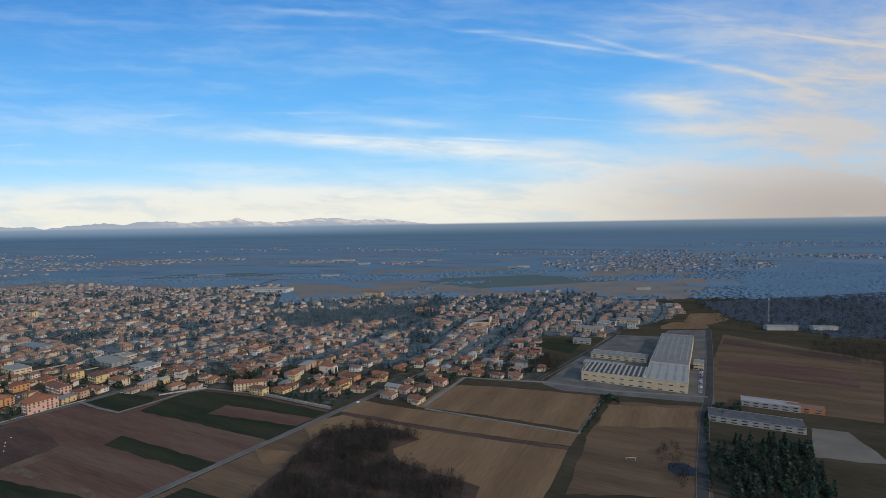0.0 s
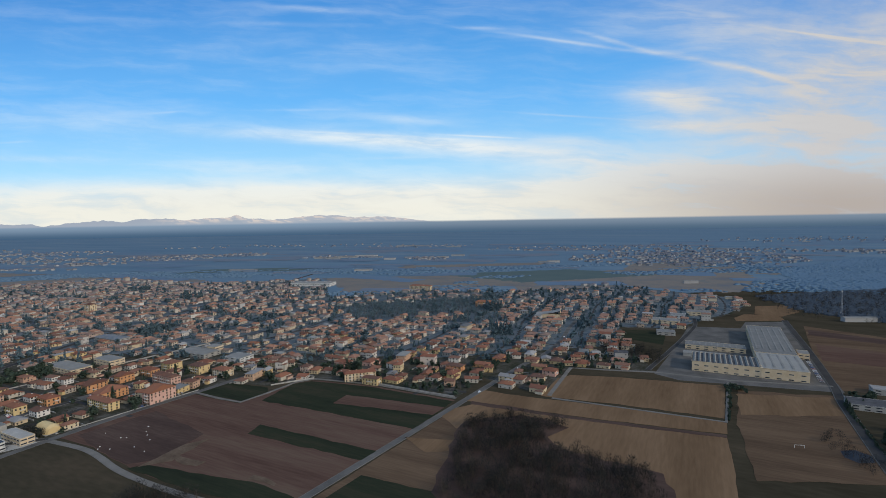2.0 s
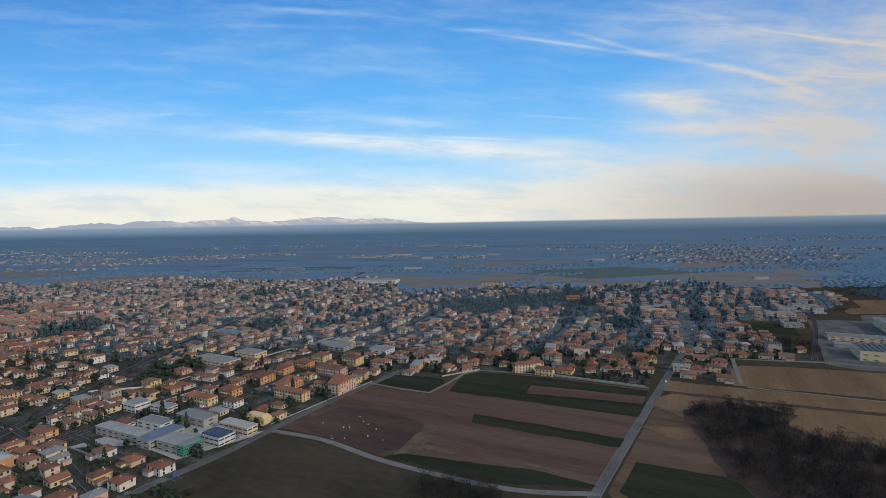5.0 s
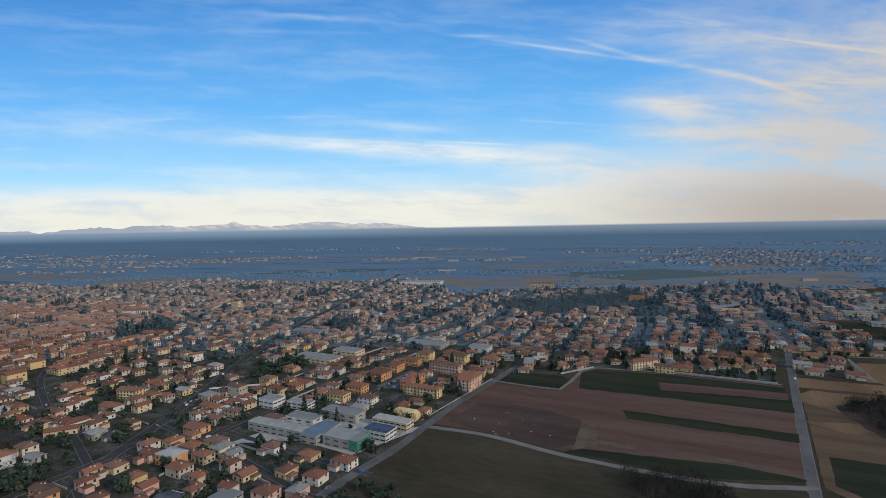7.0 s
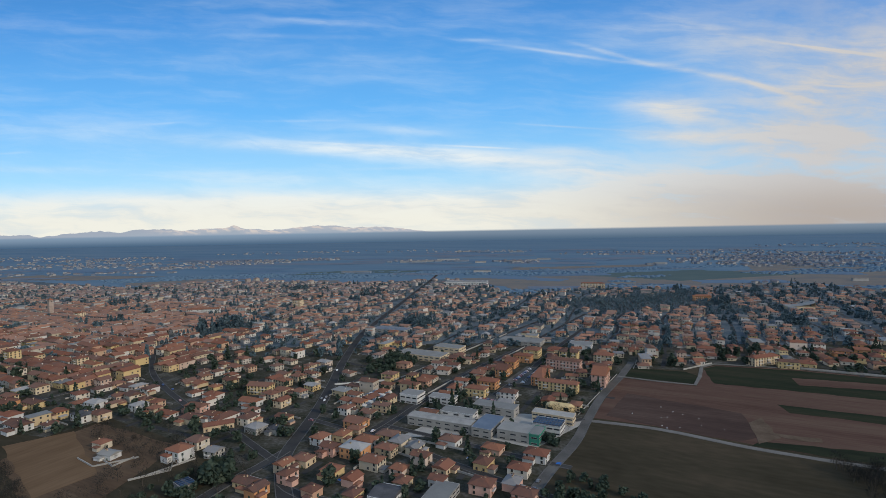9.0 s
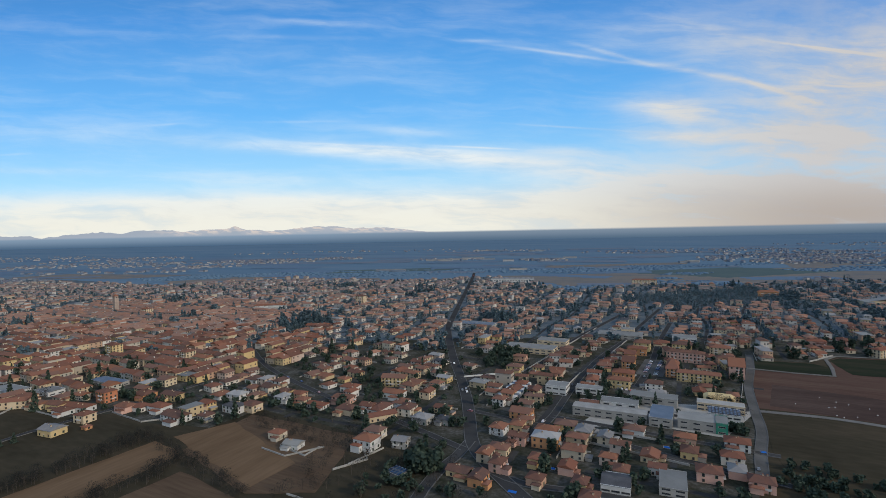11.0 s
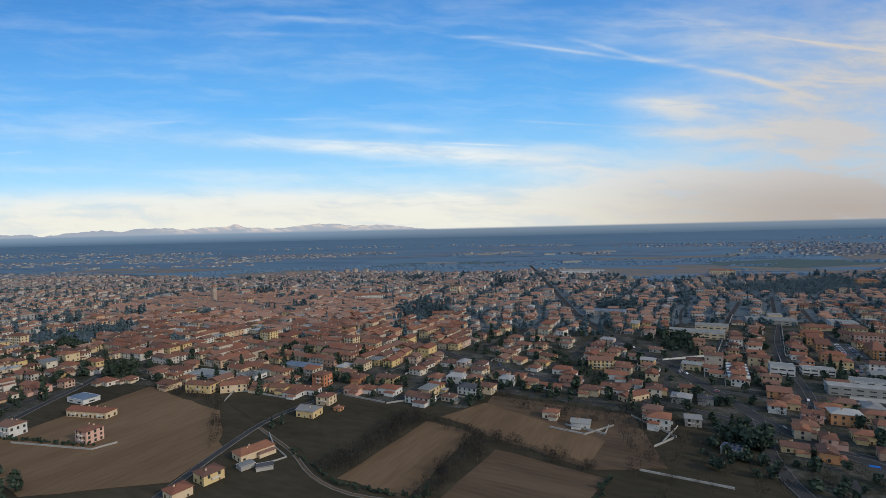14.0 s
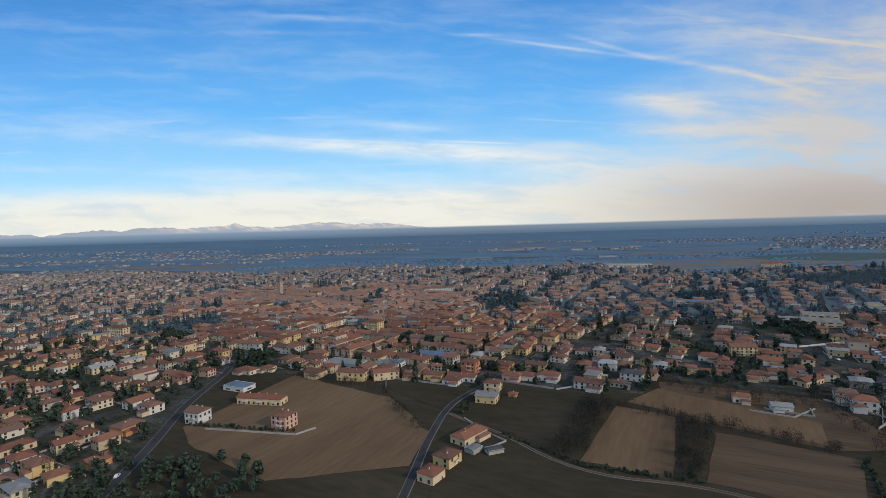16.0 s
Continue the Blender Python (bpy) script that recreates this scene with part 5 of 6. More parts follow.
def far_proto(kind, k):
    rng = random.Random(500 + k)
    if kind == "conifer":
        return [crown_soup(150, 1.6, 6.2, 0.3, "cone", 0.55, LEAF, rng)]
    if kind == "evergreen":
        return [crown_soup(150, 2.2, 3.6, 0.3, "round", 0.58, LEAF, rng)]
    t = trunk_soup(3.4, 0.12, 4, 1.4, rng, 4)
    return [twig_soup(110, 2.0, 1.2, 3.8, rng, 0.06), t]


def scatter(name, kind, places, label, category, mat_pair=None):
    """Many plants nobody could count, as one mesh: places are (x, y, size)."""
    protos = []
    for k in range(5):
        vs, fs, ms, o = [], [], [], 0
        for mi, s in enumerate(far_proto(kind, k)):
            vs += s.v
            fs += [[i + o for i in f] for f in s.f]
            ms += [mi] * len(s.f)
            o = len(vs)
        protos.append((np.array(vs), fs, ms))
    mats = mat_pair or [s.mats[0] for s in far_proto(kind, 0)]
    V, Fc, M, o = [], [], [], 0
    rng = random.Random(len(places))
    for x, y, size in places:
        v, f, ms = protos[rng.randrange(5)]
        a = rng.uniform(0, 6.283)
        c, s = math.cos(a) * size, math.sin(a) * size
        q = np.empty_like(v)
        q[:, 0], q[:, 1], q[:, 2] = v[:, 0] * c - v[:, 1] * s + x, v[:, 0] * s + v[:, 1] * c + y, v[:, 2] * size * rng.uniform(0.8, 1.25)
        V.append(q)
        Fc += [[i + o for i in g] for g in f]
        M += ms
        o += len(v)
    me = bpy.data.meshes.new(name)
    me.from_pydata(np.concatenate(V).tolist(), [], Fc)
    for m in mats:
        me.materials.append(m)
    if len(mats) > 1:
        me.polygons.foreach_set("material_index", M)
    return tagged(new(name, me), label, category, kind="stuff")


# single trees of the near gardens, and the crowd of the far ones
rng = random.Random(21)
spots = []
for _ in range(12000):
    x, y = rng.uniform(-1250, 230), 120 + 800 * rng.random() ** 1.25
    if inside(TOWN_EDGE, x, y) and free(x, y, 0.1) and not open_ground(x, y, 1.6):
        spots.append((y, x))
        take(x, y, 0.7)
spots.sort()
near, far_places = [], {"conifer": [], "evergreen": [], "bare_tree": []}
for n, (y, x) in enumerate(spots):
    r = random.Random(n)
    kind = r.choice(("evergreen", "evergreen", "evergreen", "conifer", "cypress", "bare_tree"))
    if n < 250:
        plant(kind, r.randrange(3), x, y, r.uniform(0.45, 0.95), r.uniform(0, 360))
    else:
        far_places["evergreen" if kind == "cypress" else kind].append((x, y, (r.uniform(0.5, 0.95) + 0.6 * r.random() ** 3) * (1 + 0.7 * max(0, noise.noise((x * 0.022, y * 0.022, 6.0))))))


def fill_poly(poly, n, rng, low, high):
    xs, ys = [p[0] for p in poly], [p[1] for p in poly]
    out = []
    while len(out) < n:
        x, y = rng.uniform(min(xs), max(xs)), rng.uniform(min(ys), max(ys))
        if inside(poly, x, y):
            out.append((x, y, rng.uniform(low, high)))
    return out


for poly, n, kind in ((PARKS[0], 1150, "bare_tree"), (PARKS[1], 90, "bare_tree"), (PARKS[2], 60, "conifer"), (PARKS[3], 70, "conifer"), (PARKS[4], 60, "evergreen")):
    far_places[kind] += fill_poly(poly, n, rng, 0.7, 1.3)
far_places["conifer"] += fill_poly([(-600, 495), (-575, 530), (-555, 505), (-580, 480)], 30, rng, 1.3, 2.2)
GROVES = ((-792, 685, 26.8), (-709, 520, 8.4), (-904, 488, 6.9), (-792, 515, 8.4), (-869, 526, 9.3), (-595, 501, 15.6), (-377, 504, 15.1), (-829, 389, 9.7), (-744, 309, 9.1), (-744, 632, 17.3), (-702, 540, 10.6), (-582, 535, 14.8), (-25, 483, 10.8), (-387, 519, 16.7), (-464, 750, 16.7), (-606, 847, 18.5), (-22, 615, 13.1), (-443, 201, 5.9))
for i, (gx, gy, gr) in enumerate(GROVES):
    kind = ("conifer", "evergreen")[i % 2]
    for _ in range(int(8 + gr * 1.3)):
        a, q = rng.uniform(0, 6.283), gr * rng.random() ** 0.5
        far_places[kind].append((gx + q * math.cos(a), gy + 0.8 * q * math.sin(a), rng.uniform(0.9, 1.8)))
for kind, nm, lb, ct in (("conifer", "garden_conifers", "dark conifers among the houses", "conifers"), ("evergreen", "garden_evergreens", "dark evergreen shrubs and trees among the houses", "trees"),
                         ("bare_tree", "bare_town_trees", "leafless winter trees among the houses", "trees")):
    # From y 390 on, trees carry the foliage colour tinted for haze.
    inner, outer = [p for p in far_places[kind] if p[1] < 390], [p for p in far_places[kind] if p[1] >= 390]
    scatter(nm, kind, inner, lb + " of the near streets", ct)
    scatter(nm, kind, outer, lb + " of the outer town", ct, [LEAF_HAZED, BARK] if kind == "bare_tree" else [LEAF_HAZED])

# woods and scrub on the open land
bare = []
for poly, n, a, b in (([(52, 451), (76, 453), (88, 400), (76, 385), (49, 407)], 110, 0.6, 1.0),
                      ([(-70, 268), (-57, 273), (-36, 277), (-17, 262), (-31, 250), (-29, 236), (-12, 225), (6, 211), (-2, 170), (-72, 165), (-84, 200), (-76, 235)], 1150, 0.6, 1.3),
                      ([(-208, 202), (-180, 198), (-178, 175), (-216, 172)], 130, 0.8, 1.3),
                      ([(-599, 189), (-572, 240), (-562, 233), (-591, 183)], 120, 0.6, 1.0),
                      ([(-566, 170), (-543, 217), (-537, 204), (-558, 168)], 90, 0.5, 0.9),
                      ([(-563, 238), (-503, 187), (-508, 182), (-566, 231)], 110, 0.4, 0.8),
                      ([(-530, 264), (-474, 232), (-480, 212), (-508, 228), (-531, 252)], 110, 0.35, 0.7),
                      ([(-662, 262), (-640, 210), (-645, 208), (-668, 258)], 40, 0.4, 0.7),
                      ([(-714, 291), (-662, 264), (-662, 258), (-714, 284)], 45, 0.4, 0.8),
                      ([(-480, 240), (-436, 250), (-436, 160), (-500, 160)], 90, 0.6, 1.1),
                      ([(60, 400), (80, 415), (100, 410), (80, 370)], 60, 0.7, 1.1),
                      ([(100, 240), (115, 250), (112, 215), (98, 205)], 40, 0.5, 0.9),
                      ([(310, 430), (360, 470), (420, 400), (340, 330)], 150, 0.8, 1.3),
                      ([(300, 540), (330, 700), (700, 700), (600, 420), (380, 470)], 700, 0.9, 1.5)):
    bare += fill_poly(poly, n, rng, a, b)
scatter("bare_woods", "bare_tree", bare, "dark leafless winter woods and scrub", "woods")
scatter("fir_grove", "conifer", fill_poly([(138, 254), (180, 244), (153, 190), (112, 200)], 150, rng, 0.7, 1.35), "dark conifers crowded beside the farm", "conifers")
firs = []
for poly, n, a, b in (([(-750, 190), (-728, 186), (-712, 196), (-694, 186), (-686, 160), (-740, 150)], 70, 0.6, 1.15),
                      ([(-445, 222), (-436, 200), (-450, 172), (-470, 186)], 28, 0.6, 1.0), ([(-320, 196), (-296, 198), (-285, 176), (-325, 170)], 45, 0.5, 0.9),
                      ([(100, 321), (110, 318), (106, 306), (96, 312)], 14, 0.5, 0.8), ([(165, 303), (178, 298), (174, 290), (162, 294)], 10, 0.6, 1.0)):
    firs += fill_poly(poly, n, rng, a, b)
scatter("evergreen_groves", "evergreen", firs, "dark evergreen groves at the field edges", "woods")
hedge = []
for pts in ([(72, 266), (108, 328)], [(150, 287), (110, 205)], [(-612, 206), (-590, 180), (-558, 168)], [(-502, 180), (-520, 150)], [(-736, 222), (-690, 213)]):
    for (a, b), (c, d) in zip(pts, pts[1:]):
        for k in range(int(math.hypot(c - a, d - b) / 1.3)):
            q = k * 1.3 / math.hypot(c - a, d - b)
            hedge.append((a + (c - a) * q + rng.uniform(-.8, .8), b + (d - b) * q + rng.uniform(-.8, .8), rng.uniform(0.2, 0.42)))
scatter("field_hedges", "evergreen", hedge, "low dark hedges along ditches and tracks", "hedge")
for x, y, k in ((-304, 262, 0), (-300.5, 260.5, 1), (-297, 259, 2), (-293.5, 258, 0)):
    plant("bare_tree", k, x, y, 1.05, 40 * k)
for x, y in ((-627, 228), (-624, 232), (-560, 172), (150, 285), (147, 279), (143, 272), (158, 283)):
    plant("conifer", int(abs(x)) % 3, x, y, 0.8, x)

# ---- small things ----
# a domed sports hall beside the road, with a yellow skin
b = thing("sports_dome", -297, 267, radians(-27), "pale yellow air-supported sports hall", "sports hall")
s, seg = Soup(YELLOW), 14
v = [(-7 + 14 * i / 7, 4.2 * math.cos(math.pi * j / seg) * (0.80 if i in (0, 7) else 1), 4.6 * math.sin(math.pi * j / seg) * (0.80 if i in (0, 7) else 1)) for i in range(8) for j in range(seg + 1)]
s.add(v, [(i * (seg + 1) + j, (i + 1) * (seg + 1) + j, (i + 1) * (seg + 1) + j + 1, i * (seg + 1) + j + 1) for i in range(7) for j in range(seg)], YELLOW)
s.add([v[j] for j in range(seg + 1)], [tuple(range(seg + 1))], YELLOW)
s.add([v[7 * (seg + 1) + j] for j in range(seg + 1)], [tuple(range(seg, -1, -1))], YELLOW)
part("skin", s, b)
s = Soup(CONCRETE)
s.box((0, 0, 0), (15, 9.2, 0.25), 0, CONCRETE)
part("plinth", s, b)
# glasshouse with barrel vaults
b = thing("glasshouse", -397, 288, radians(-27), "nursery with a row of blue-white barrel vaults", "greenhouse")
for i in range(9):
    s = Soup(SHEET_BLUE if i % 2 else WHITE)
    m = s.mats[0]
    y0 = (i - 4) * 3.0
    v = [(x, y0 + 1.35 * math.cos(math.pi * j / 8), 1.6 + 1.3 * math.sin(math.pi * j / 8)) for x in (-5, 5) for j in range(9)]
    s.add(v, [(j, j + 1, 10 + j, 9 + j) for j in range(8)] + [tuple(range(8, -1, -1)), tuple(range(9, 18))], m)
    part("vault", s, b)
s = Soup(WHITE)
s.box((0, 0, 0), (10, 27, 1.62), 0, WHITE)
part("wall", s, b)
# church with a bell tower in the old centre
b = thing("bell_tower", -826, 606, radians(-27), "tall stone bell tower with a pointed roof", "bell tower")
s = Soup(STONE)
s.box((0, 0, 0), (4.6, 4.6, 17), 0, STONE)
part("shaft", s, b)
s = Soup(CONCRETE)
s.box((0, 0, 17), (5.2, 5.2, 0.5), 0, CONCRETE, True)
part("cornice", s, b)
s = Soup(STONE)
s.box((0, 0, 17.5), (4.2, 4.2, 3), 0, STONE)
part("belfry", s, b)
s = Soup(ROOF)
s.roof((0, 0, 20.5), (4.2, 4.2), 0, 2.4, 1.0, ROOF)
part("roof", s, b)
for a in range(4):
    part("window", FRENCH, b, at=(math.sin(a * math.pi / 2) * 2.12, -math.cos(a * math.pi / 2) * 2.12, 18.2), ang=a * math.pi / 2)
b = thing("church", 36, 562, radians(-15), "pale modern church with a curved sweeping roof", "church")
s = Soup(CREAM)
s.box((0, 0, 0), (26, 14, 4.5), 0, CREAM)
part("wall", s, b)
s = Soup(SHEET)
v = [(x, y, 4.5 + 5.5 * (max(0, x + 13) / 26) ** 2 * (1 - 0.25 * (y / 7.6) ** 2)) for x in [-13.4 + 26.8 * i / 8 for i in range(9)] for y in (-7.6, -3.8, 0, 3.8, 7.6)]
s.add(v, [(i * 5 + j, (i + 1) * 5 + j, (i + 1) * 5 + j + 1, i * 5 + j + 1) for i in range(8) for j in range(4)], SHEET)
s.add([(13.4, y, 4.5) for y in (-7.6, 7.6)] + [v[8 * 5 + j] for j in range(5)], [(0, 1, 6, 5, 4, 3, 2)], CREAM)
part("roof", s, b)
# mast, goal, bales, cars
b = thing("radio_mast", 355, 547, 0, "slender steel lattice mast by the wood", "mast")
s = Soup(METAL)
for a in range(3):
    p = Vector((math.cos(a * 2.094), math.sin(a * 2.094), 0))
    limb(s, p * 0.9, p * 0.2 + Vector((0, 0, 26)), 0.10, 0.06, METAL, 4)
    q = Vector((math.cos(a * 2.094 + 2.094), math.sin(a * 2.094 + 2.094), 0))
    for k in range(12):
        z, r = k * 2.1, 0.9 - 0.7 * k * 2.1 / 26
        limb(s, p * r + Vector((0, 0, z)), q * (r - 0.05) + Vector((0, 0, z + 2.1)), 0.05, 0.05, METAL, 3)
part("lattice", s, b)
s = Soup(WHITE)
s.box((0, 0, 25.6), (0.9, 0.9, 1.4), 0.4, WHITE, True)
part("antenna", s, b)
b = thing("football_goal", 87, 234, radians(-10), "white goal frame on the worn pasture", "goal")
s = Soup(WHITE)
for q0, q1 in (((-2.2, 0, 0), (-2.2, 0, 1.5)), ((2.2, 0, 0), (2.2, 0, 1.5)), ((-2.2, 0, 1.5), (2.2, 0, 1.5))):
    limb(s, q0, q1, 0.08, 0.08, WHITE, 6)
part("posts", s, b)
s = Soup(PLASTIC)
n = 12
v = [(x, 0.42 * math.cos(6.283 * j / n), 0.42 + 0.42 * math.sin(6.283 * j / n)) for x in (-0.46, -0.40, 0.40, 0.46) for j in range(n)]
v = [(x, y * (0.9 if abs(x) > 0.41 else 1), (z - 0.42) * (0.9 if abs(x) > 0.41 else 1) + 0.42) for x, y, z in v]
s.add(v, [(i * n + j, i * n + (j + 1) % n, (i + 1) * n + (j + 1) % n, (i + 1) * n + j) for i in range(3) for j in range(n)] + [tuple(range(n - 1, -1, -1)), tuple(range(3 * n, 4 * n))], PLASTIC)
BALE = s.mesh("hay_bale")
for x, y in ((-254, 246), (-250, 256), (-247, 256), (-238, 259), (-247, 243), (-236, 245), (-233, 253), (-253, 243), (-241, 263), (-228, 240), (-262, 262), (-244, 270)):
    b = tagged(new("hay_bale", BALE), "round hay bale in white wrap on dark soil", "hay bale", "bales in the ploughed field")
    b.location, b.rotation_euler, b.scale = (x, y, 0.14), (0, 0, x), (0.45, 0.45, 0.45)

body = bmesh.new()
prof = [(-1.25, 0.22), (-1.27, 0.55), (-0.85, 0.62), (-0.55, 0.92), (0.45, 0.92), (0.80, 0.62), (1.20, 0.56), (1.25, 0.22)]
for side in (-0.52, 0.52):
    vs = [body.verts.new((x, side * (0.86 if z > 0.8 else 1), z)) for x, z in prof]
    body.faces.new(vs if side < 0 else vs[::-1])
body.verts.ensure_lookup_table()
for i in range(8):
    j = (i + 1) % 8
    body.faces.new((body.verts[j], body.verts[i], body.verts[8 + i], body.verts[8 + j]))
CAR_BODY = bpy.data.meshes.new("body")
body.to_mesh(CAR_BODY)
body.free()
CAR_BODY.materials.append(PAINT)
def pane(name, pts):
    q = Soup(GLASS)
    q.add(pts, [(0, 1, 2, 3)], GLASS)
    return q.mesh(name)


REAR_WINDOW = pane("rear_window", [(-0.80, -0.47, 0.655), (-0.57, -0.42, 0.895), (-0.57, 0.42, 0.895), (-0.80, 0.47, 0.655)])
WINDSCREEN = pane("windscreen", [(0.79, -0.47, 0.655), (0.79, 0.47, 0.655), (0.50, 0.42, 0.905), (0.50, -0.42, 0.905)])
SIDE_WINDOW = [pane("side_window", [(-0.75, e * 0.53, 0.64), (0.70, e * 0.53, 0.64), (0.42, e * 0.462, 0.90), (-0.52, e * 0.462, 0.90)][::-e]) for e in (-1, 1)]
s = Soup(RUBBER)
v = [(0.20 * math.cos(6.283 * j / 10), y, 0.20 * math.sin(6.283 * j / 10)) for y in (-0.08, 0.08) for j in range(10)]
s.add(v, [(j, (j + 1) % 10, 10 + (j + 1) % 10, 10 + j) for j in range(10)] + [tuple(range(9, -1, -1)), tuple(range(10, 20))], RUBBER)
WHEEL = s.mesh("wheel")


def car(x, y, ang, z=0.2):
    c = thing("car", x, y, ang, "small car parked or driving on asphalt", "car", "cars", z)
    part("body", CAR_BODY, c)
    for nm, me in (("rear_window", REAR_WINDOW), ("windscreen", WINDSCREEN), ("side_window", SIDE_WINDOW[0]), ("side_window", SIDE_WINDOW[1])):
        part(nm, me, c)
    for a in (-0.78, 0.78):
        for e in (-0.47, 0.47):
            part("wheel", WHEEL, c, at=(a, e, 0.2))


rng = random.Random(8)
for i in range(12):
    for j in range(2):
        if rng.random() < 0.85:
            a = radians(61)
            q, r = -17 + i * 3.0, (-3 + j * 6)
            car(-303 + math.cos(a) * q - math.sin(a) * r, 331.5 + math.sin(a) * q + math.cos(a) * r, a + math.pi / 2, 0.21)
for i in range(11):
    a = radians(62)
    car(-269 + math.cos(a) * (i * 2.6) + 3, 300 + math.sin(a) * (i * 2.6), a + math.pi / 2 + rng.uniform(-.05, .05), 0.21)
for i in range(8):
    car(-340 + 1.9 * i, 290 - 1.2 * i + rng.uniform(-.4, .4), radians(60), 0.21)
for k in range(24):
    pts, w = ROADS[rng.choice((0, 2, 3, 3, 3, 5, 6, 8, 11, 13))]
    i = rng.randrange(len(pts) - 1)
    (a, b), (c, d) = pts[i], pts[i + 1]
    q, e = rng.uniform(0.1, 0.9), rng.choice((-1, 1))
    L = math.hypot(c - a, d - b)
    car(a + (c - a) * q - e * (d - b) / L * 1.1, b + (d - b) * q + e * (c - a) / L * 1.1, math.atan2(d - b, c - a), 0.17)
for i in range(16):
    a = radians(62)
    car(167 + math.cos(a) * (i * 4.0), 326 + math.sin(a) * (i * 4.0), a + math.pi / 2, 0.14)

# blue covers over small garden pools
for x, y, w, d in ((-311, 210, 2.4, 1.8), (-413, 184, 3.0, 1.6), (-396, 200, 2.2, 1.4), (-346, 216, 2.6, 1.6)):
    b = thing("garden_pool", x, y, GRID, "small garden pool under a blue cover", "pool", "garden pools")
    s = Soup(CONCRETE)
    s.box((0, 0, 0), (w + 0.5, d + 0.5, 0.16), 0, CONCRETE)
    part("rim", s, b)
    s = Soup(BLUE)
    s.roof((0, 0, 0.16), (w, d), 0, 0.12, 0.8, BLUE, 0.0, 0.05)
    part("cover", s, b)

# garden walls and hedges round the plots, street by street
walls = Soup(CONCRETE)
rng = random.Random(31)
count = 0
for y, x, w, d, k in PLOTS:
    if y > 620:
        break
    for e, ln, off in ((0, 10.8, 5.4), (math.pi / 2, 10.2, 5.6)):
        if rng.random() < 0.75:
            a = GRID + e
            cx, cy = x - math.sin(a) * off, y + math.cos(a) * off
            if not open_ground(cx, cy, 1.0) and free(cx, cy, 0.2):
                walls.box((cx, cy, 0), (ln, 0.22, rng.uniform(0.55, 0.95)), a, CONCRETE)
for (a, b), (c, d), h, m in (((-200, 337), (-174, 351), 1.0, CONCRETE), ((-131, 338.5), (-75, 309), 1.0, CONCRETE), ((-289, 262), (-246, 330), 0.5, CONCRETE), ((-424, 318), (-389, 326), 1.1, WHITE),
                          ((-388, 325), (-300, 460), 1.0, CONCRETE), ((-348, 322), (-292, 408), 0.9, CONCRETE), ((-374, 284), (-352, 322), 0.9, CONCRETE), ((-376, 238), (-346, 222), 0.9, CONCRETE), ((-377, 222), (-345, 200), 0.9, CONCRETE),
                          ((-475, 232), (-466, 210), 0.8, CONCRETE), ((-466, 210), (-478, 202), 0.8, CONCRETE), ((-728, 218), (-690, 210), 0.8, CONCRETE), ((-690, 210), (-684, 216), 0.8, CONCRETE), ((-664, 279), (-662, 262), 0.8, CONCRETE), ((-661, 278), (-629, 263), 0.8, CONCRETE),
                          ((-505, 224), (-492, 214), 0.8, CONCRETE), ((-492, 214), (-488, 222), 0.8, CONCRETE), ((-605, 268), (-583, 255), 0.8, CONCRETE), ((-626, 222), (-618, 206), 0.8, CONCRETE), ((-582, 254), (-560, 262), 0.8, CONCRETE), ((-490, 185), (-466, 172), 0.7, CONCRETE), ((-512, 222), (-500, 214), 0.8, CONCRETE), ((-500, 214), (-486, 222), 0.8, CONCRETE), ((-473, 206), (-461, 220), 0.7, CONCRETE), ((-622, 212), (-612, 200), 0.7, CONCRETE), ((-612, 200), (-618, 195), 0.7, CONCRETE)):
    L = math.hypot(c - a, d - b)
    walls.box(((a + c) / 2, (b + d) / 2, 0), (L, 0.28, h), math.atan2(d - b, c - a), m)
tagged(new("garden_walls", walls.mesh("garden_walls")), "low pale garden walls round plots and streets", "walls", kind="stuff")
# streets of the grid
lanes = Soup(ASPHALT_DARK)
for i in range(-172, 76):
    for j in range(-36, 118):
        if i % 5 and j % 12:
            continue
        x, y = bend(*grid(i, j))
        if 150 < y < 860 and inside(TOWN_EDGE, x, y) and not any(inside(p, x, y) for p in PARKS) and free(x, y, 1.0) and not any(inside(p, x, y) for p in FIELDS):
            lanes.box((x, y, 0), (2.6, STEP_B + 0.02, 0.12 + 0.004 * (j % 2)) if i % 5 == 0 else (STEP_A + 0.02, 2.6, 0.128 + 0.004 * (i % 2)), GRID, ASPHALT_DARK)
tagged(new("road_network", lanes.mesh("road_network")), "grey side streets between garden plots", "road", kind="structure")

# ---- the far plain: villages and woods ----
vill_w, vill_r = Soup(VILLAGE_HAZED), Soup(VILLAGE_ROOF_HAZED)
rng = random.Random(77)


def hamlet(cx, cy, rx, ry, n):
    """Small houses strewn over an oval, closer towards its middle."""
    for _ in range(n):
        a, q = rng.uniform(0, 6.283), rng.random() ** 0.62
        x, y = cx + rx * q * math.cos(a), cy + ry * q * math.sin(a)
        w, d, h = rng.uniform(6, 11), rng.uniform(5.5, 8), rng.uniform(2.6, 4.8)
        if rng.random() < 0.03:
            w, d, h = rng.uniform(16, 34), rng.uniform(10, 18), 4
        a = rng.uniform(-0.6, 0.6) + rng.choice((0, 1.57))
        vill_w.box((x, y, 0), (w, d, h), a, VILLAGE_HAZED)
        vill_r.roof((x, y, h), (w, d), a, 0.4 if w > 15 else d * 0.2, 1.0, SHEET if w > 15 else VILLAGE_ROOF_HAZED)


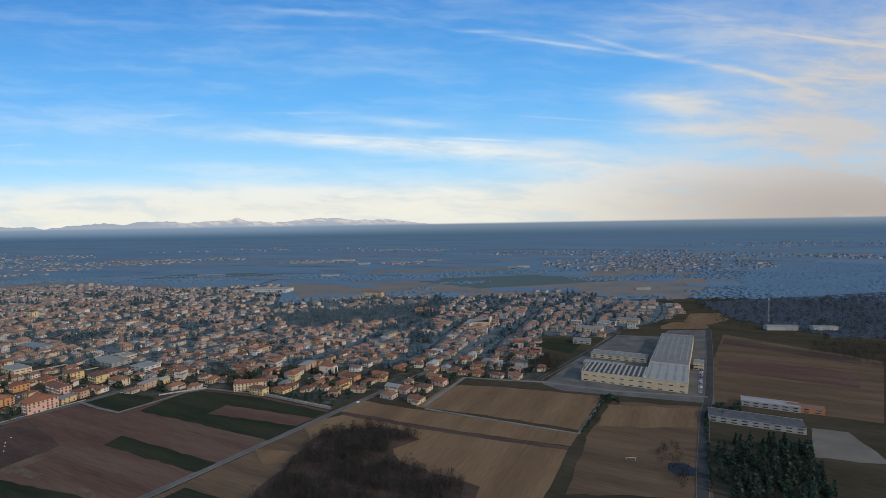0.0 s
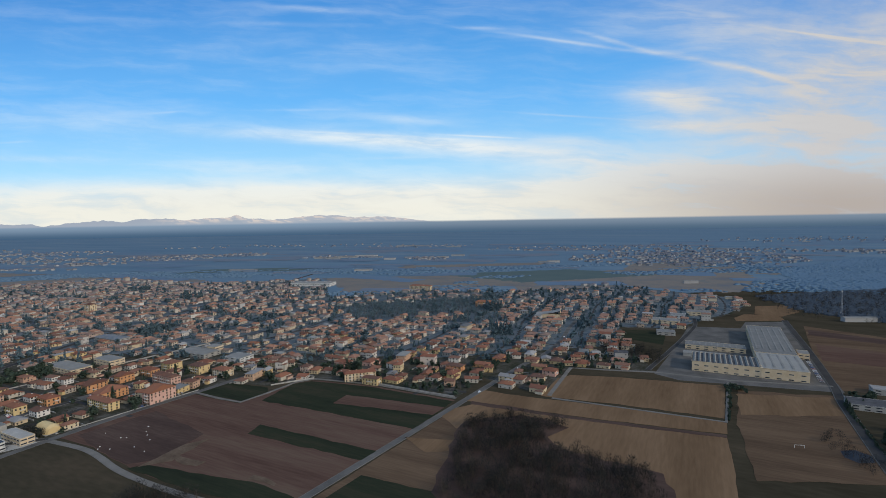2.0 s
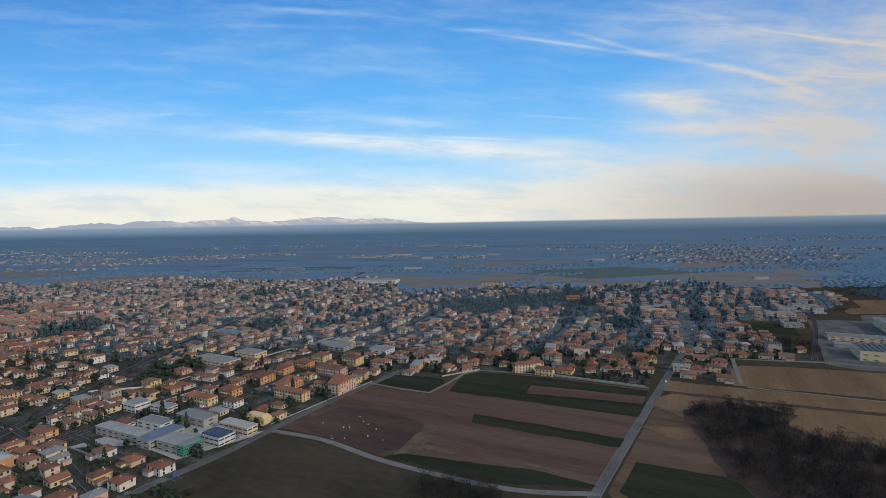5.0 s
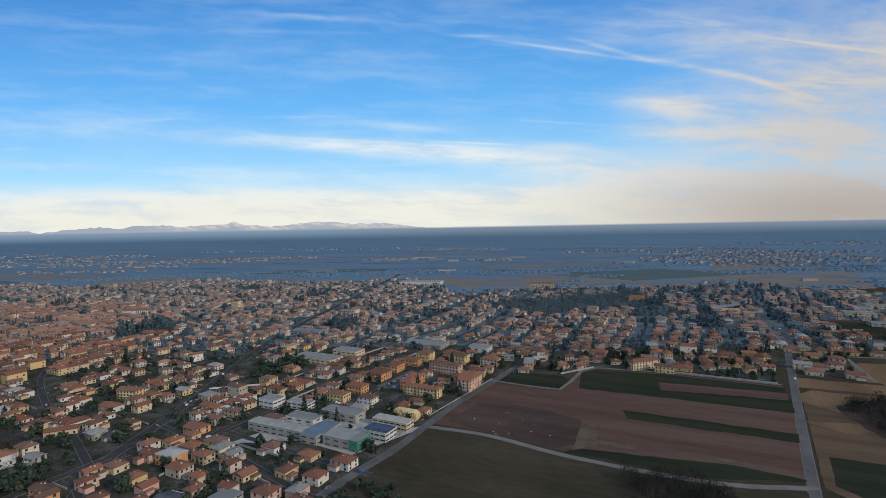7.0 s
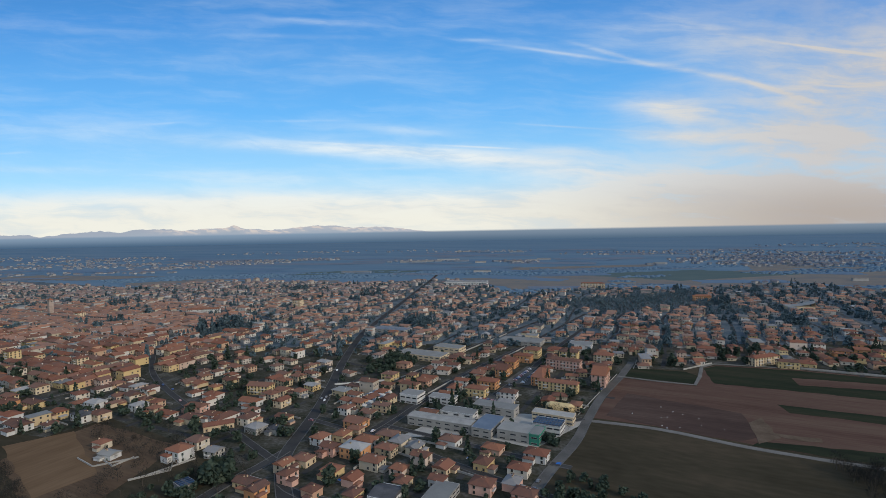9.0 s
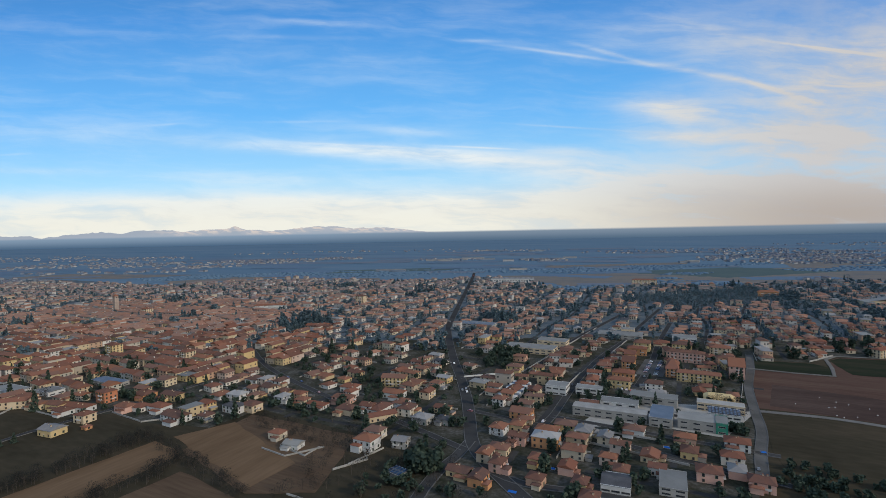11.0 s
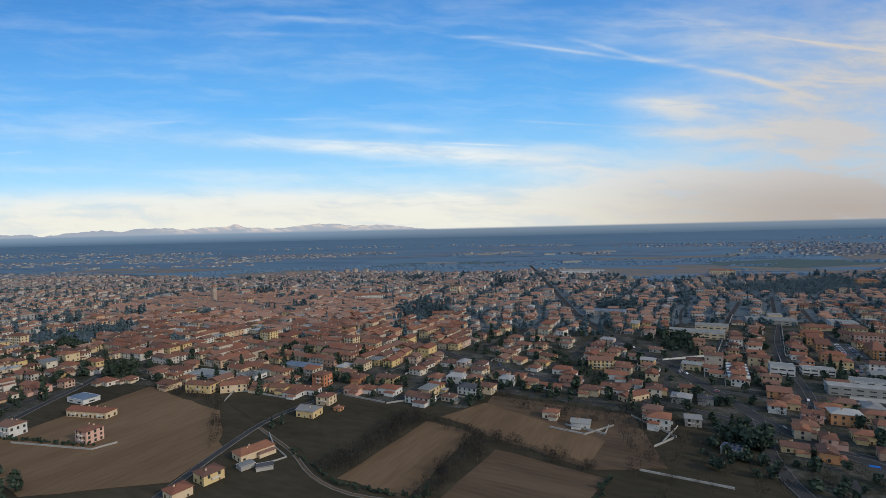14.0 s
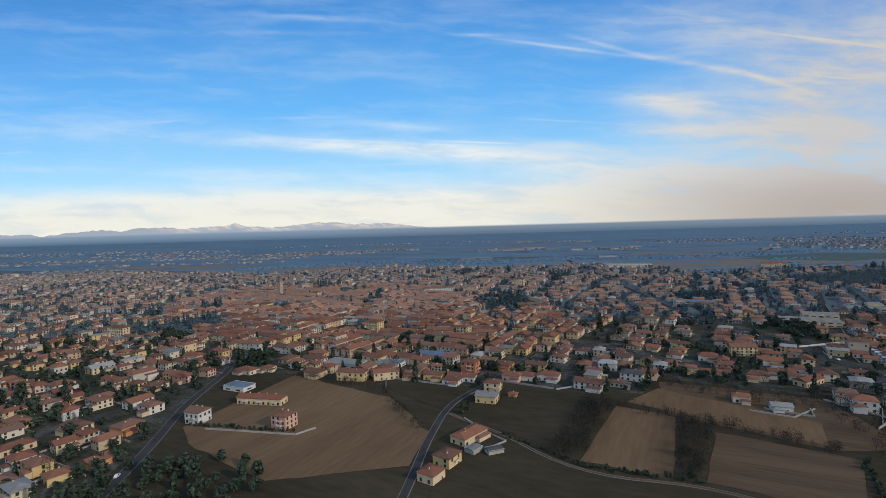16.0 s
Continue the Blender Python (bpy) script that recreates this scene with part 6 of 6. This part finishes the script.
def shed(x, y, w, d, h=4.5, a=-0.1):
    vill_w.box((x, y, 0), (w, d, h), a, VILLAGE_HAZED)
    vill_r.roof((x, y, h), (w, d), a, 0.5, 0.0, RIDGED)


for oval in ((-1742, 2034, 260, 300, 120), (-1151, 1464, 120, 60, 45), (-1061, 1687, 190, 150, 130), (-844, 1806, 150, 90, 70), (-1560, 1640, 330, 150, 150), (-1960, 1500, 260, 160, 90),
             (553, 1330, 300, 230, 420), (760, 1600, 320, 180, 170), (500, 1900, 420, 160, 110), (1169, 1489, 130, 110, 50), (-131, 1492, 75, 60, 40), (-430, 1600, 120, 60, 16),
             (-1440, 1080, 170, 70, 60), (-1300, 1290, 260, 60, 40), (164, 821, 24, 12, 7), (-200, 2250, 260, 120, 40), (-2500, 2300, 500, 300, 120), (1600, 2300, 500, 300, 90), (-900, 2500, 600, 200, 60)):
    hamlet(*oval)
for x, y, w, d in ((-565, 1182, 66, 16), (-540, 1170, 34, 14), (-450, 1560, 90, 20), (-392, 1590, 70, 24), (-340, 1640, 80, 20), (-300, 1560, 50, 18), (-246, 1482, 36, 22), (-268, 1139, 44, 14), (-150, 1500, 50, 18), (-90, 1520, 44, 18),
                   (-245, 2268, 120, 26), (-180, 2230, 70, 22), (-44, 2137, 70, 24), (170, 1268, 30, 14), (200, 1290, 34, 18), (183, 1250, 24, 12), (866, 1680, 80, 22), (329, 831, 26, 5), (1120, 1480, 40, 16), (1230, 1500, 50, 18),
                   (345, 512, 34, 7), (384, 505, 26, 7), (-40, 1580, 46, 18), (-1450, 1080, 70, 12)):
    shed(x, y, w * 0.9, d)
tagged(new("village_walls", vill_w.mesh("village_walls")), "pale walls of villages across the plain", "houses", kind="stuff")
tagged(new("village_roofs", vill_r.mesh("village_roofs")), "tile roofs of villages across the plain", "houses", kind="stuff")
TAN_LAND = [(-11, 910), (199, 1051), (560, 1104), (461, 868), (351, 725), (273, 814), (47, 784)]
for pts, mat, lb in ((TAN_LAND, FALLOW_HAZED, "wide tan fields between the town and a village"), ([(298, 1063), (376, 1218), (636, 1234), (486, 1110)], FALLOW_HAZED, "distant tan fields before a village"), ([(-330, 1000), (-60, 1010), (100, 850), (-90, 815), (-240, 750), (-262, 850)], FALLOW_HAZED, "distant fallow fields behind the town"), ([(20, 860), (340, 930), (460, 800), (330, 720), (210, 815)], FALLOW_HAZED, "distant pale brown fields"),
                     ([(-100, 1040), (200, 1100), (330, 960), (60, 880)], MEADOW_HAZED, "distant green meadows"), ([(-950, 960), (-800, 1060), (-560, 960), (-560, 1000), (-830, 1130), (-1000, 1020)], FALLOW_HAZED, "distant fields behind the old town"),
                     ([(-1500, 1190), (-1150, 1110), (-1000, 1180), (-1400, 1290)], FALLOW_HAZED, "distant pale fields"), ([(-700, 1150), (-400, 1180), (-420, 1260), (-760, 1230)], MEADOW_HAZED, "distant meadows among woods"),
                     ([(-200, 1180), (150, 1220), (190, 1290), (-180, 1260)], FALLOW_HAZED, "distant pale fields among woods"), ([(480, 1000), (800, 1150), (900, 1080), (560, 900)], FALLOW_HAZED, "distant fields by the eastern wood")):
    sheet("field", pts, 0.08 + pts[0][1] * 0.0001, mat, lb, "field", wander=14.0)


# Far strips of land: the blue of haze is painted into both colours.
STUBBLE_HAZED = material("hazed_stubble", [(0.1098, 0.144, 0.183), (0.1293, 0.1513, 0.1806), (0.1488, 0.161, 0.1781)], 0.02, 0.95, fine=9, stretch=(0.4, 2.5, 1))
HEATH_HAZED = material("hazed_heath", [(0.09516, 0.1415, 0.1967), (0.1049, 0.1513, 0.2016), (0.1196, 0.1586, 0.2041)], 0.02, 0.95, fine=9, stretch=(0.4, 2.5, 1))
rng = random.Random(91)
strips = []
while len(strips) < 130:
    y = 800 + 1500 * rng.random() ** 1.4
    x = -450 + rng.uniform(-1, 1) * (650 + 0.9 * y)
    w, d, a = rng.uniform(70, 240) * (0.5 + y / 1800), rng.uniform(22, 60) * (0.5 + y / 1600), rng.gauss(-0.15, 0.25)
    c, e = math.cos(a), math.sin(a)
    pts = [(x + c * p * w / 2 - e * q * d / 2, y + e * p * w / 2 + c * q * d / 2) for p, q in ((-1, -1), (1, -1), (1, 1), (-1, 1))]
    if any(inside(TOWN_EDGE, *p) for p in pts) or any(inside(TOWN_EDGE, *(0.5 * (m + n) for m, n in zip(p, q))) for p, q in zip(pts, pts[1:] + pts[:1])):
        continue
    strips.append(pts)
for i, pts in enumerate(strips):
    sheet("field", pts, 0.22 + 0.003 * i, (STUBBLE_HAZED, HEATH_HAZED, HEATH_HAZED)[i % 3], "distant fields and heath on the plain", "field", wander=10.0)


def woods(name, places, label, mat, rim=1.0):
    """Rounded tree-top masses with uneven rims, as one mesh; places are (x, y, radius, height)."""
    rng = np.random.RandomState(len(places))
    P = np.array(places)
    n, k = len(P), 6
    ang = np.arange(k) * 2 * np.pi / k
    r = P[:, 2, None] * rng.uniform(0.7, 1.2, (n, k))
    ring = np.stack([P[:, 0, None] + r * np.cos(ang), P[:, 1, None] + r * np.sin(ang), P[:, 3, None] * rim * rng.uniform(0.72, 0.95, (n, k))], 2)
    low = ring * np.array([1, 1, 0])
    top = np.stack([P[:, 0], P[:, 1], P[:, 3]], 1)[:, None]
    V = np.concatenate([ring, low, top], 1).reshape(-1, 3)
    tri = np.array([(i, (i + 1) % k, 12) for i in range(k)])
    quad = np.array([(6 + i, 6 + (i + 1) % k, (i + 1) % k, i) for i in range(k)])
    base = (np.arange(n) * 13)[:, None, None]
    me = bpy.data.meshes.new(name)
    me.from_pydata(V.tolist(), [], (tri + base).reshape(-1, 3).tolist() + (quad + base).reshape(-1, 4).tolist())
    me.materials.append(mat)
    me.polygons.foreach_set("use_smooth", [True] * len(me.polygons))
    tagged(new(name, me), label, "woods", kind="stuff")


rng = random.Random(55)
places = []
OPEN_LAND = (TAN_LAND, [(-496, 1054), (-335, 795), (-155, 800), (27, 1017), (-128, 1145)], [(298, 1063), (376, 1218), (636, 1234), (486, 1110)], [(-1000, 1020), (-950, 880), (-560, 930), (-800, 1110)], [(-1500, 1190), (-1150, 1060), (-1000, 1180), (-1400, 1290)])
for _ in range(26000):
    y = 720 + 480 * rng.random()
    x = -450 + rng.uniform(-1, 1) * (700 + 0.95 * y)
    if inside(TOWN_EDGE, x, y):
        continue
    bare_land = any(inside(p, x, y) for p in OPEN_LAND)
    if noise.noise((x * 0.0030, y * 0.0085, 4.0)) + 0.35 * noise.noise((x * 0.011, y * 0.030, 8.0)) < (0.36 if bare_land else -0.03):
        continue
    q = 0.7 + y / 1900
    places.append((x, y, rng.uniform(2.4, 4.6) * q, rng.uniform(1.0, 2.0)))
woods("far_woods", places, "leafless woods covering the far plain", FAR_LEAF_HAZED, 0.8)
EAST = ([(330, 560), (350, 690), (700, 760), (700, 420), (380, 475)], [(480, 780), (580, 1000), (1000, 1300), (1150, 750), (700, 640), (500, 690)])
# Flat slabs added under the crowns so that gaps between them don't show.
for z, poly, mat in zip((1.0, 0.96), EAST, (WOOD_HAZED, FAR_LEAF_HAZED)):
    sheet("undergrowth", poly, z, mat, "flat filler sheet between the crowns of the winter wood", "undergrowth", edge=0.95, wander=26.0)
for poly, n, mat, lb in ((EAST[0], 9000, WOOD_HAZED, "broad dark winter wood beyond the fields"), (EAST[1], 6000, FAR_LEAF_HAZED, "winter wood thinning out over the plain")):
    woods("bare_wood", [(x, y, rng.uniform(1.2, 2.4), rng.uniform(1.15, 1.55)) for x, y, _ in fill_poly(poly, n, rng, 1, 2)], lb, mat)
